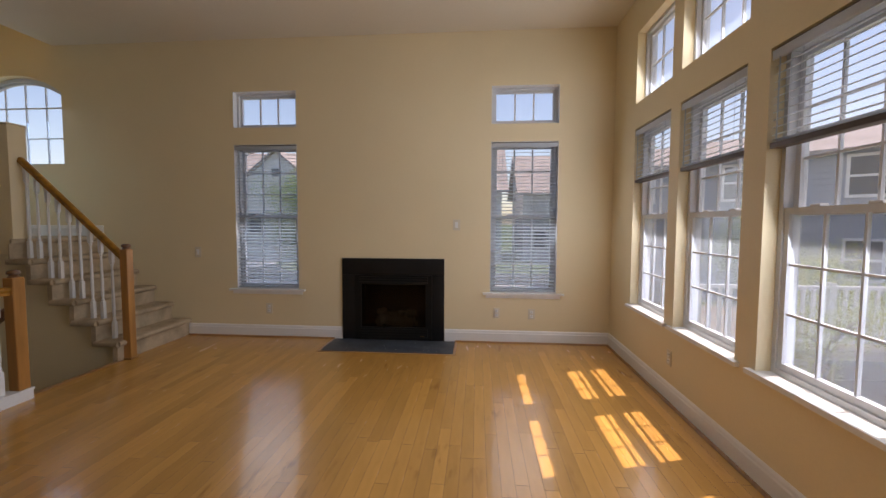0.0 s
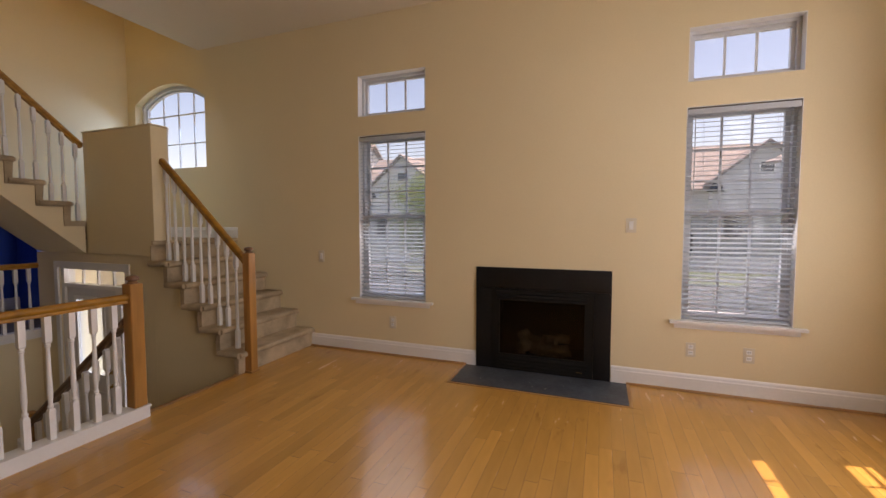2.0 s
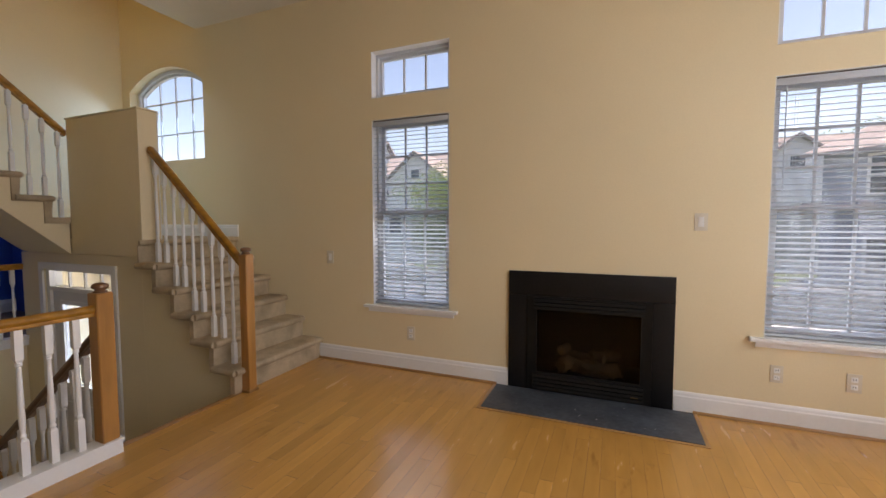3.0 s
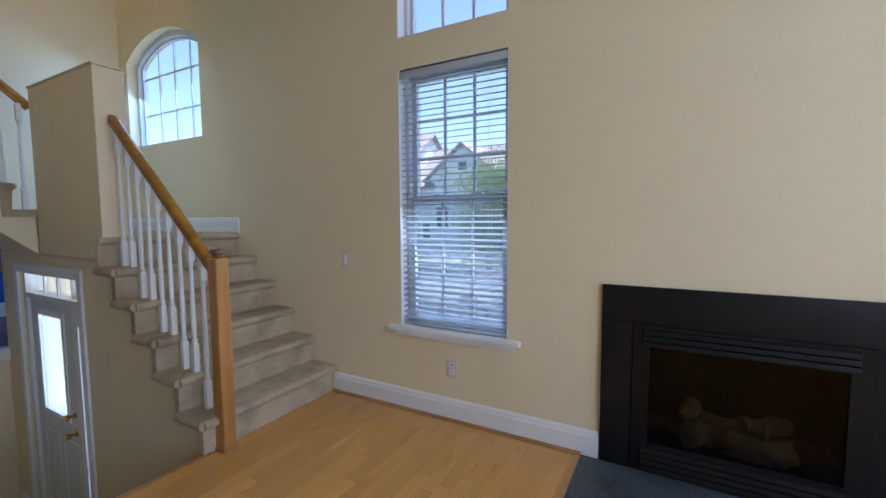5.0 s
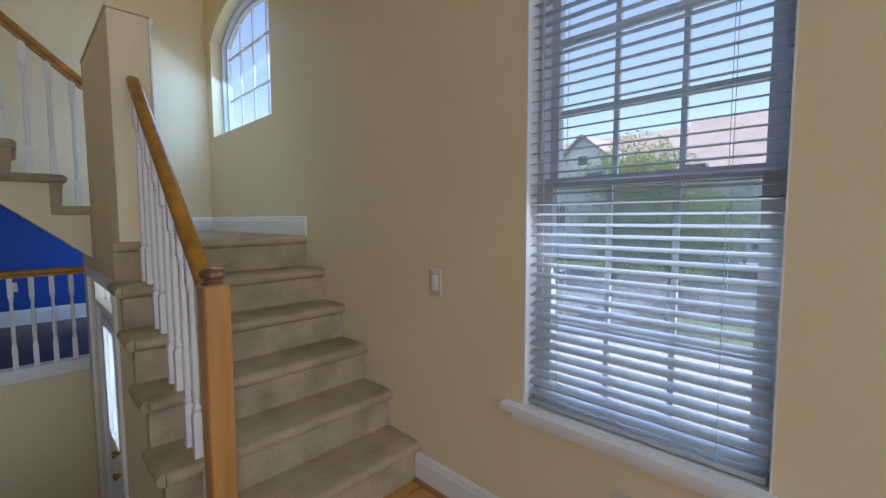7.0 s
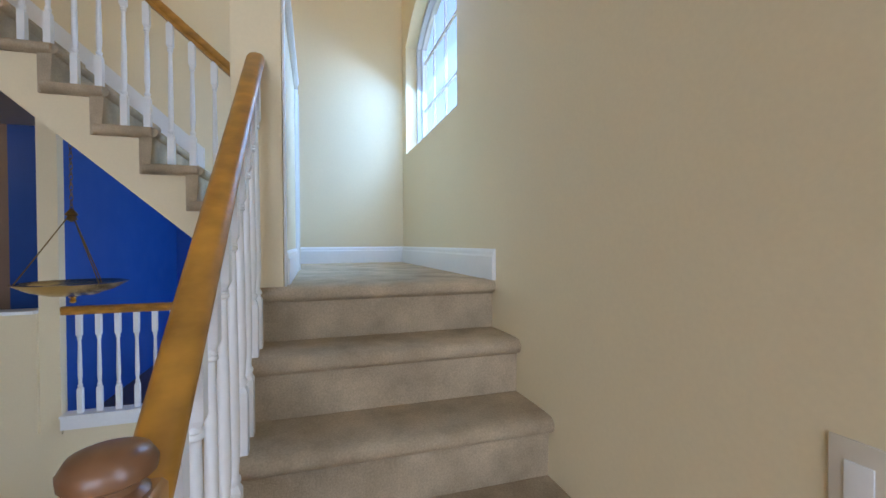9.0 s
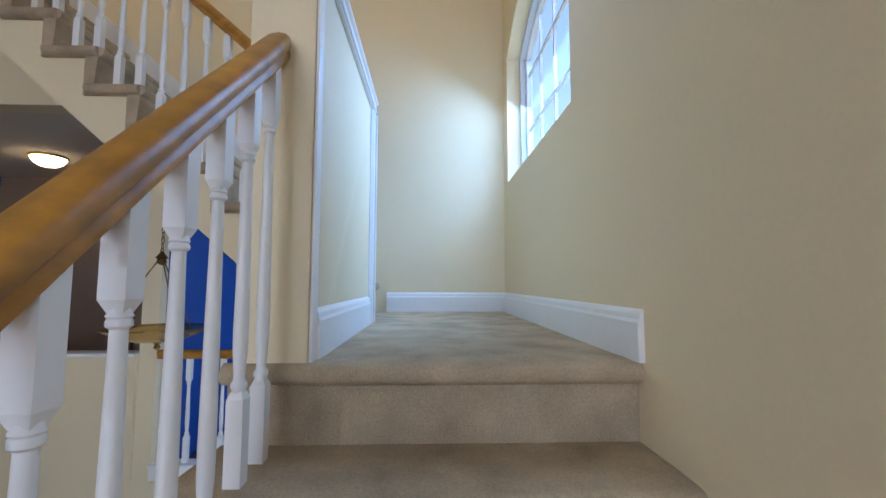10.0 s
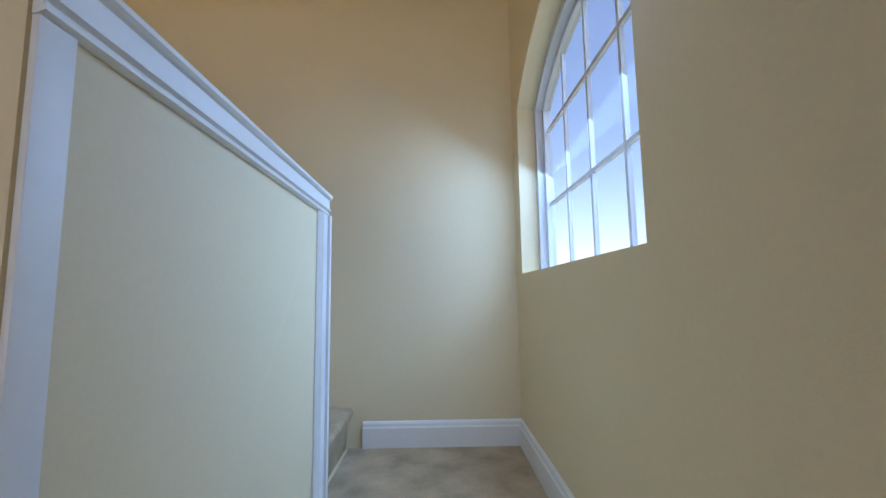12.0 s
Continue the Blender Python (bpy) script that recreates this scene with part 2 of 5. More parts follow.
# ---- building helpers ----
def box(bm, x0, x1, y0, y1, z0, z1):
    v = [bm.verts.new(p) for p in ((x0, y0, z0), (x1, y0, z0), (x1, y1, z0), (x0, y1, z0),
                                   (x0, y0, z1), (x1, y0, z1), (x1, y1, z1), (x0, y1, z1))]
    for f in ((3, 2, 1, 0), (4, 5, 6, 7), (0, 1, 5, 4), (1, 2, 6, 5), (2, 3, 7, 6), (3, 0, 4, 7)):
        bm.faces.new([v[i] for i in f])
    return v


def prism(bm, pts, axis, a, b):
    """A flat outline swept along an axis from a to b; pts are the two other coordinates in order."""
    def at(p, c):
        return {"x": (c, p[0], p[1]), "y": (p[0], c, p[1]), "z": (p[0], p[1], c)}[axis]
    lo, hi = [bm.verts.new(at(p, a)) for p in pts], [bm.verts.new(at(p, b)) for p in pts]
    k = len(pts)
    bm.faces.new(lo[::-1])
    bm.faces.new(hi)
    for i in range(k):
        bm.faces.new((lo[i], lo[(i + 1) % k], hi[(i + 1) % k], hi[i]))


def lathe(bm, rings, seg=12, center=(0, 0, 0)):
    """Rings of (radius, z) turned round the upright axis."""
    cx, cy, cz = center
    loops = [[bm.verts.new((cx + r * math.cos(2 * math.pi * i / seg), cy + r * math.sin(2 * math.pi * i / seg), cz + z)) for i in range(seg)] for r, z in rings]
    for a, b in zip(loops, loops[1:]):
        for i in range(seg):
            bm.faces.new((a[i], a[(i + 1) % seg], b[(i + 1) % seg], b[i]))
    bm.faces.new(loops[0][::-1])
    bm.faces.new(loops[-1])


def tube(bm, pts, r, seg=8):
    """A round rod through points."""
    pts = [Vector(p) for p in pts]
    loops = []
    for i, p in enumerate(pts):
        d = (pts[min(i + 1, len(pts) - 1)] - pts[max(i - 1, 0)]).normalized()
        u = d.orthogonal().normalized() if abs(d.z) > 0.98 else d.cross(Vector((0, 0, 1))).normalized()
        w = d.cross(u)
        rr = r[i] if isinstance(r, (list, tuple)) else r
        loops.append([bm.verts.new(p + (u * math.cos(2 * math.pi * k / seg) + w * math.sin(2 * math.pi * k / seg)) * rr) for k in range(seg)])
    for a, b in zip(loops, loops[1:]):
        for k in range(seg):
            bm.faces.new((a[k], a[(k + 1) % seg], b[(k + 1) % seg], b[k]))
    bm.faces.new(loops[0][::-1])
    bm.faces.new(loops[-1])


def mesh_of(name, bm, material, smooth=False, bevel=0.0):
    if bevel:
        bmesh.ops.bevel(bm, geom=list(bm.edges), offset=bevel, segments=2, affect='EDGES', profile=0.6)
    bmesh.ops.recalc_face_normals(bm, faces=bm.faces)
    me = bpy.data.meshes.new(name)
    bm.to_mesh(me)
    bm.free()
    me.materials.append(material)
    if smooth:
        me.polygons.foreach_set("use_smooth", [True] * len(me.polygons))
        me.set_sharp_from_angle(angle=radians(40))
    return me


def part(name, bm, material, parent=None, label="", smooth=False, bevel=0.0):
    ob = new(name, mesh_of(name, bm, material, smooth, bevel))
    if parent is not None:
        ob.parent = parent
        ob.matrix_parent_inverse = parent.matrix_basis.inverted()
    return tagged(ob, label)


def share(name, me, parent, x=0, y=0, z=0, rx=0, ry=0, rz=0):
    """One more piece on mesh data that its like already uses."""
    ob = new(name, me)
    ob.parent = parent
    ob.matrix_basis = pose(x, y, z, rx, ry, rz)
    return ob


def boxpart(name, dims, material, parent=None, label="", bevel=0.0):
    bm = bmesh.new()
    box(bm, *dims)
    return part(name, bm, material, parent, label, bevel=bevel, smooth=bevel > 0)


def thing(name, x, y, z, label, category, group="", kind="", rz=0):
    ob = new(name)
    ob.empty_display_size = 0.1
    ob.matrix_basis = pose(x, y, z, 0, 0, rz)
    return tagged(ob, label, category, group, kind)


def structure(ob, label, category):
    return tagged(ob, label, category, kind="structure")


def holed(bm, axis, a, b, u0, u1, z0, z1, holes):
    """A wall from a to b along its axis, spread over u and z, with openings (u0, u1, z0, z1) through it."""
    us = sorted({u0, u1, *(h[0] for h in holes), *(h[1] for h in holes)})
    zs = sorted({z0, z1, *(h[2] for h in holes), *(h[3] for h in holes)})
    us, zs = [u for u in us if u0 <= u <= u1], [z for z in zs if z0 <= z <= z1]

    def solid(i, j):
        if not (0 <= i < len(us) - 1 and 0 <= j < len(zs) - 1):
            return False
        cu, cz = (us[i] + us[i + 1]) / 2, (zs[j] + zs[j + 1]) / 2
        return not any(h[0] < cu < h[1] and h[2] < cz < h[3] for h in holes)
    seen = {}

    def v(c, i, j):
        if (c, i, j) not in seen:
            p = (c, us[i], zs[j]) if axis == "x" else (us[i], c, zs[j])
            seen[(c, i, j)] = bm.verts.new(p)
        return seen[(c, i, j)]
    for i in range(len(us) - 1):
        for j in range(len(zs) - 1):
            if not solid(i, j):
                continue
            bm.faces.new((v(a, i, j), v(a, i + 1, j), v(a, i + 1, j + 1), v(a, i, j + 1)))
            bm.faces.new((v(b, i, j), v(b, i, j + 1), v(b, i + 1, j + 1), v(b, i + 1, j)))
            for di, dj, e in ((-1, 0, ((i, j), (i, j + 1))), (1, 0, ((i + 1, j), (i + 1, j + 1))), (0, -1, ((i, j), (i + 1, j))), (0, 1, ((i, j + 1), (i + 1, j + 1)))):
                if not solid(i + di, j + dj):
                    (p, q) = e
                    bm.faces.new((v(a, *p), v(a, *q), v(b, *q), v(b, *p)))


# ---- the shell ----
WL, WR_ = (-3.247, -2.482), (-0.237, 0.505)           # the two windows beside the fireplace
WZ, TZ = (0.579, 2.275), (2.471, 2.887)               # window and transom heights there
AX, AZ = (-6.672, -5.415), (2.068, 2.925, 3.140)      # arched window: sides; sill, spring, crown
SIDE = [(4.672, 5.410), (3.757, 4.520), (2.835, 3.575), (1.915, 2.655)]   # windows of the sunny wall
SZ, STZ = (0.588, 2.253), (2.490, 3.14)
FPX, FPZ = (-1.800, -0.898), 0.765                    # firebox opening

bm = bmesh.new()
holed(bm, "y", YW, YW + WT, XL - 0.15, XR + WT, FZ - 0.1, TOP,
      [(*WL, *WZ), (*WL, *TZ), (*WR_, *WZ), (*WR_, *TZ), (*AX, AZ[0], AZ[2]), (*FPX, 0.0, FPZ), (-6.80, -5.35, FZ - 0.1, 0.95)])
# the arch's two shoulders
half, rise = (AX[1] - AX[0]) / 2, AZ[2] - AZ[1]
rad = (half * half + rise * rise) / (2 * rise)
acx, acz = (AX[0] + AX[1]) / 2, AZ[2] - rad
arc = []
for i in range(21):
    ax_ = AX[0] + (AX[1] - AX[0]) * i / 20
    arc.append((ax_, acz + math.sqrt(max(rad * rad - (ax_ - acx) ** 2, 0))))
for a0, a1 in zip(arc, arc[1:]):
    prism(bm, [a0, a1, (a1[0], AZ[2] + 0.001), (a0[0], AZ[2] + 0.001)], "y", YW + 0.0005, YW + WT - 0.0005)
structure(part("wall_north", bm, WALL), "cream painted wall with windows and a fireplace", "wall")

bm = bmesh.new()
holed(bm, "x", XR, XR + WT, YB - 0.15, YW, -0.3, TOP, [(*s, *SZ) for s in SIDE] + [(*s, *STZ) for s in SIDE])
structure(part("wall_east", bm, WALL), "cream painted wall with a row of tall windows", "wall")
structure(boxpart("wall_south", (-9.9, XR, YB - 0.15, YB, FZ - 0.1, TOP), WALL), "plain cream painted wall behind the room", "wall")

# landing end wall: upper part over the open side of the dining room
bm = bmesh.new()
prism(bm, [(YW, FZ - 0.1), (YW, TOP), (YB, TOP), (YB, 2.62), (3.30, 2.62), (5.06, 1.05), (5.201, 1.05), (5.201, FZ - 0.1)], "x", XL - 0.15, XL)
structure(part("wall_west", bm, WALL), "cream painted wall beside the stair landing", "wall")

# living room floor slab below the planks
structure(boxpart("subfloor", (-3.86, XR, YB, YW, -0.25, -0.0004), GAP), "dark board below the floor planks", "floor")
structure(boxpart("subfloor_step", (-3.90, -3.86, 5.06, YW, -0.25, -0.0004), GAP), "dark board below the first step", "floor")
structure(boxpart("floor_edge_wall", (-3.88, -3.86, YB, 5.06, FZ, -0.03), WALL), "cream painted wall below the edge of the floor", "wall")
structure(boxpart("ceiling", (-5.50, XR, YB, YW, CEIL, CEIL + 0.25), CEILM), "off-white painted ceiling of the living room", "ceiling")
structure(boxpart("ceiling_drop_wall", (-5.50, -5.38, YB, YW, CEIL + 0.25, TOP), WALL), "cream painted wall above the living room ceiling", "wall")
structure(boxpart("ceiling_stairwell", (XL - 0.15, -5.38, YB, YW, TOP, TOP + 0.2), CEILM), "high off-white ceiling over the stairs", "ceiling")

# foyer
structure(boxpart("floor_foyer", (-7.0, -3.88, YB, 5.06, FZ - 0.1, FZ), TILE), "beige tiled foyer floor", "floor")
DX, DZT = (-6.60, -5.435), 0.885                       # entry door opening
bm = bmesh.new()
holed(bm, "y", 5.06, 5.20, -7.0, -5.031, FZ - 0.1, 1.04, [(*DX, FZ - 0.1, DZT)])
structure(part("wall_entry", bm, WALL), "cream painted wall with the entry door", "wall")

# dining room and hall beyond the foyer
structure(boxpart("floor_dining", (-9.9, -7.05, YB, 6.3, -0.25, 0.0), DARKWOOD), "dark stained wooden dining room floor", "floor")
structure(boxpart("wall_blue", (-9.8, -9.66, 3.52, 6.18, 0.0, 2.62), BLUE), "bright blue painted dining room wall", "wall")
# The opening is added out of view, to let the fill lamp in.
bm = bmesh.new()
holed(bm, "y", 6.04, 6.18, -9.66, -7.012, 0.0, 2.62, [(-9.1, -7.9, 0.8, 2.3)])
structure(part("wall_blue_return", bm, BLUE), "bright blue painted dining room wall", "wall")
structure(boxpart("wall_blue_divider", (-9.66, -7.06, 3.46, 3.56, 0.0, 2.62), BLUE), "bright blue painted dividing wall", "wall")
structure(boxpart("wall_end_post", (-7.06, -6.98, 3.45, 3.57, 0.0, 2.62), WALL), "cream painted end of the dividing wall", "wall")
structure(boxpart("wall_hall_end", (-9.0, -8.86, YB, 0.50, 0.0, 2.62), BLUE), "bright blue painted hall wall", "wall")
structure(boxpart("wall_hall", (-9.0, -8.86, 0.50, 2.25, 0.0, 2.62), DIMHALL), "hall wall in shade, its dimness put into a taupe tone", "wall")
structure(boxpart("wall_hall_blue", (-9.0, -8.86, 2.25, 3.46, 0.0, 2.62), BLUE), "bright blue painted hall corner", "wall")
structure(boxpart("ceiling_dining", (-9.9, XL - 0.152, YB, 6.18, 2.62, 2.95), CEILM), "off-white ceiling of the dining room", "ceiling")
structure(boxpart("floor_side_wall", (-7.05, -7.0, YB, 5.06, FZ, 0.04), WALL), "cream painted wall below the dining room floor", "wall")
structure(boxpart("half_wall", (-7.05, -6.95, YB, 3.45, 0.04, 0.875), WALL), "cream painted half wall", "wall")
structure(boxpart("half_wall_cap", (-7.08, -6.92, YB, 3.45, 0.875, 0.90), WHITE, bevel=0.006), "white painted cap on the half wall", "trim")

# stair landing
structure(boxpart("landing_slab", (XL, -5.051, 5.045, YW, 1.04, LZ - 0.012), WALL), "cream painted underside of the landing", "floor")


# ---- trim ----
def baseboard(name, axis, u0, u1, at_, out, z=0.0, h=0.145):
    """A moulded board: thick below, stepped and slim on top. out: the side that it stands out to."""
    t = 0.016 * out
    pts = [(at_, z), (at_ + t, z), (at_ + t, z + h * 0.74), (at_ + t * 0.72, z + h * 0.80), (at_ + t * 0.62, z + h * 0.90), (at_ + t * 0.3, z + h * 0.97), (at_, z + h)]
    bm = bmesh.new()
    prism(bm, pts, axis, u0, u1)
    return structure(part(name, bm, WHITE), "white painted moulded baseboard", "baseboard")


def shoe_mould(axis, u0, u1, at_, out):
    pts = [(at_, 0.0)] + [(at_ + out * 0.017 * math.sin(a), 0.017 * math.cos(a)) for a in (1.57, 1.05, 0.52, 0.0)]
    bm = bmesh.new()
    prism(bm, pts, axis, u0, u1)
    return structure(part("shoe_moulding", bm, SHOE), "narrow wooden moulding along the baseboard", "trim")


baseboard("baseboard", "x", -3.868, -1.956, YW, -1)
baseboard("baseboard", "x", -0.752, XR, YW, -1)
baseboard("baseboard", "y", YB, YW - 0.017, XR, -1)
shoe_mould("x", -3.868, -2.05, YW - 0.016, -1)
shoe_mould("x", -0.63, XR - 0.016, YW - 0.016, -1)
shoe_mould("y", YB, YW - 0.034, XR - 0.016, -1)
baseboard("baseboard", "x", XL + 0.017, -4.938, YW, -1, LZ, 0.130)
baseboard("baseboard", "y", 5.20, YW, XL, 1, LZ, 0.130)
baseboard("baseboard", "y", 3.56, 6.04, -9.66, 1, 0.0, 0.19)
baseboard("baseboard", "x", -6.95, -6.70, 5.06, -1, FZ)


# ---- windows ----
def pane_grid(bm_bar, u0, u1, z0, z1, cols, rows, c, bar, mk):
    for i in range(1, cols):
        u = u0 + (u1 - u0) * i / cols
        mk(bm_bar, u - bar / 2, u + bar / 2, c - 0.008, c + 0.008, z0, z1)
    for j in range(1, rows):
        z = z0 + (z1 - z0) * j / rows
        mk(bm_bar, u0, u1, c - 0.0075, c + 0.0075, z - bar / 2, z + bar / 2)


def sash(parent, name, axis, c, u0, u1, z0, z1, w, cols, rows):
    """A framed sash with glazing bars and single panes. c: the plane of its glass, on the wall's axis."""
    def mk(bm, a0, a1, d0, d1, e0, e1):
        box(bm, *((a0, a1, d0, d1, e0, e1) if axis == "y" else (d0, d1, a0, a1, e0, e1)))
    bm = bmesh.new()
    mk(bm, u0, u0 + w, c - 0.018, c + 0.018, z0, z1)
    mk(bm, u1 - w, u1, c - 0.018, c + 0.018, z0, z1)
    mk(bm, u0 + w, u1 - w, c - 0.017, c + 0.017, z0, z0 + w)
    mk(bm, u0 + w, u1 - w, c - 0.017, c + 0.017, z1 - w, z1)
    s = part(name, bm, VINYL, parent)
    bm = bmesh.new()
    pane_grid(bm, u0 + w, u1 - w, z0 + w, z1 - w, cols, rows, c, 0.017 if axis == "y" else 0.012, mk)
    part("glazing_bars", bm, VINYL, s)
    bm = bmesh.new()
    mk(bm, u0 + w * 0.8, u1 - w * 0.8, c - 0.002, c + 0.002, z0 + w * 0.8, z1 - w * 0.8)
    g = part("pane", bm, GLASS, s)
    g.visible_shadow = False
    return s


WINDOWS = []


def window(name, axis, wall, out, u, z, double=True, cols=3, rows=3, label=""):
    """A white vinyl window set into the outer part of an opening."""
    u0, u1 = u
    z0, z1 = z
    c = wall + out * 0.125
    w = thing(name, *(((u0 + u1) / 2, c, z0) if axis == "y" else (c, (u0 + u1) / 2, z0)), label, "window", kind="structure")

    def mk(bm, a0, a1, d0, d1, e0, e1):
        d0, d1 = sorted((d0, d1))
        box(bm, *((a0, a1, d0, d1, e0, e1) if axis == "y" else (d0, d1, a0, a1, e0, e1)))
    bm = bmesh.new()
    fw = 0.03
    a, b = wall + out * 0.075, wall + out * (WT - 0.002)
    mk(bm, u0 + 0.001, u0 + fw, a, b, z0, z1)
    mk(bm, u1 - fw, u1 - 0.001, a, b, z0, z1)
    mk(bm, u0 + fw, u1 - fw, a, b, z1 - fw, z1 - 0.001)
    mk(bm, u0 + fw, u1 - fw, a, b, z0 + 0.001, z0 + fw)
    part("window_frame", bm, VINYL, w)
    if double:
        zm = z0 + (z1 - z0) * 0.505
        sash(w, "upper_sash", axis, wall + out * 0.142, u0 + fw, u1 - fw, zm - 0.02, z1 - fw, 0.034, cols, rows)
        lo = sash(w, "lower_sash", axis, wall + out * 0.102, u0 + fw, u1 - fw, z0 + fw, zm + 0.02, 0.034, cols, rows)
        for f in (0.3, 0.7):
            bm = bmesh.new()
            uu = u0 + (u1 - u0) * f
            mk(bm, uu - 0.03, uu + 0.03, wall + out * 0.082, wall + out * 0.122, zm + 0.0205, zm + 0.032)
            part("sash_lock", bm, VINYL, lo, bevel=0.003)
    else:
        sash(w, "fixed_sash", axis, c, u0 + fw, u1 - fw, z0 + fw, z1 - fw, 0.026, cols, rows)
    if double:
        bm = bmesh.new()
        mk(bm, u0 + fw, u1 - fw, wall + out * 0.1615, wall + out * 0.1625, z0 + fw, zm)
        part("insect_screen", bm, SCREEN if axis == "y" else SUNSCREEN, w, "fine grey insect screen").visible_shadow = False
    WINDOWS.append(w)
    return w


def stool(axis, wall, out, u, z):
    """The inner sill board with its apron."""
    bm = bmesh.new()
    e = 0.082

    def mk(bm, a0, a1, d0, d1, e0, e1):
        d0, d1 = sorted((d0, d1))
        box(bm, *((a0, a1, d0, d1, e0, e1) if axis == "y" else (d0, d1, a0, a1, e0, e1)))
    mk(bm, u[0] - e, u[1] + e, wall - out * 0.045, wall - out * 0.0005, z - 0.023, z + 0.001)
    mk(bm, u[0] + 0.001, u[1] - 0.001, wall - out * 0.0005, wall + out * 0.075, z - 0.0005, z + 0.0012)
    mk(bm, u[0] - 0.045, u[1] + 0.045, wall - out * 0.014, wall - out * 0.0005, z - 0.062, z - 0.023)
    return structure(part("window_sill", bm, WHITE), "white painted window sill with apron", "window sill")


window("window_1", "y", YW, 1, WL, WZ, label="white double-hung window with glazing bars")
window("window_2", "y", YW, 1, WL, TZ, False, 3, 1, "small white transom window with three panes")
window("window_3", "y", YW, 1, WR_, WZ, label="white double-hung window with glazing bars")
window("window_4", "y", YW, 1, WR_, TZ, False, 3, 1, "small white transom window with three panes")
stool("y", YW, 1, WL, WZ[0])
stool("y", YW, 1, WR_, WZ[0])
for i, s in enumerate(SIDE):
    window("window_%d" % (5 + 2 * i), "x", XR, 1, s, SZ, label="tall white double-hung window in the sunny wall")
    window("window_%d" % (6 + 2 * i), "x", XR, 1, s, STZ, False, 3, 2, "white transom window above a tall window")
    bm = bmesh.new()
    box(bm, XR - 0.032, XR + 0.075, s[0] + 0.001, s[1] - 0.001, SZ[0] - 0.0005, SZ[0] + 0.0015)
    box(bm, XR - 0.032, XR - 0.0005, s[0] - 0.05, s[1] + 0.05, SZ[0] - 0.026, SZ[0] + 0.0005)
    structure(part("window_sill", bm, WHITE), "white painted window sill in sunlight", "window sill")


def arched_window():
    c = YW + 0.142
    w = thing("window_20", acx, c, AZ[0], "white arched window with glazing bars over the landing", "window", kind="structure")

    def band(bm, inset0, inset1, d0, d1):
        """A bent band that follows the arch between two insets."""
        def ring(ins):
            pts = [(AX[0] + ins, AZ[0] + ins * 0.4)]
            r = rad - ins
            for i in range(25):
                u = AX[0] + ins + (AX[1] - AX[0] - 2 * ins) * i / 24
                pts.append((u, acz + math.sqrt(max(r * r - (u - acx) ** 2, 0))))
            pts.append((AX[1] - ins, AZ[0] + ins * 0.4))
            return pts
        o, n_ = ring(inset0), ring(inset1)
        vs = [[bm.verts.new((p[0], d, p[1])) for p in q] for q in (o, n_) for d in (d0, d1)]
        k = len(o)
        for i in range(k):
            j = (i + 1) % k
            bm.faces.new((vs[0][i], vs[0][j], vs[2][j], vs[2][i]))
            bm.faces.new((vs[1][i], vs[3][i], vs[3][j], vs[1][j]))
            bm.faces.new((vs[2][i], vs[2][j], vs[3][j], vs[3][i]))
            bm.faces.new((vs[0][i], vs[1][i], vs[1][j], vs[0][j]))
    bm = bmesh.new()
    band(bm, 0.006, 0.040, YW + 0.088, YW + 0.168)
    part("window_frame", bm, VINYL, w)
    bm = bmesh.new()
    band(bm, 0.040, 0.066, YW + 0.122, YW + 0.160)
    s = part("fixed_sash", bm, VINYL, w)
    bm = bmesh.new()
    for i in (1, 2, 3):
        u = AX[0] + 0.075 + (AX[1] - AX[0] - 0.15) * i / 4
        zt = acz + math.sqrt((rad - 0.075) ** 2 - (u - acx) ** 2)
        box(bm, u - 0.008, u + 0.008, c - 0.008, c + 0.008, AZ[0] + 0.025, zt)
    for f in (0.315, 0.665):
        z = AZ[0] + (AZ[2] - AZ[0]) * f
        box(bm, AX[0] + 0.07, AX[1] - 0.07, c - 0.0075, c + 0.0075, z - 0.008, z + 0.008)
    part("glazing_bars", bm, VINYL, s)
    bm = bmesh.new()
    prism(bm, [(AX[0] + 0.055, AZ[0] + 0.025)] + [(AX[0] + 0.07 + (AX[1] - AX[0] - 0.14) * i / 20,
          acz + math.sqrt((rad - 0.07) ** 2 - (AX[0] + 0.07 + (AX[1] - AX[0] - 0.14) * i / 20 - acx) ** 2)) for i in range(21)] + [(AX[1] - 0.055, AZ[0] + 0.025)], "y", c - 0.002, c + 0.002)
    g = part("pane", bm, CLEARGLASS, s)
    g.visible_shadow = False


arched_window()


def reveal(u, z):
    """White lining boards of a window opening in the fireplace wall."""
    bm = bmesh.new()
    a, b = YW - 0.001, YW + 0.0745
    box(bm, u[0], u[0] + 0.005, a, b, z[0] + 0.002, z[1])
    box(bm, u[1] - 0.005, u[1], a, b, z[0] + 0.002, z[1])
    box(bm, u[0] + 0.0052, u[1] - 0.0052, a, b, z[1] - 0.005, z[1])
    box(bm, u[0] + 0.0052, u[1] - 0.0052, a, b, z[0] + 0.002, z[0] + 0.005)
    structure(part("window_reveal", bm, WHITE), "white painted lining of a window opening", "trim")


for u_ in (WL, WR_):
    reveal(u_, WZ)
    reveal(u_, TZ)


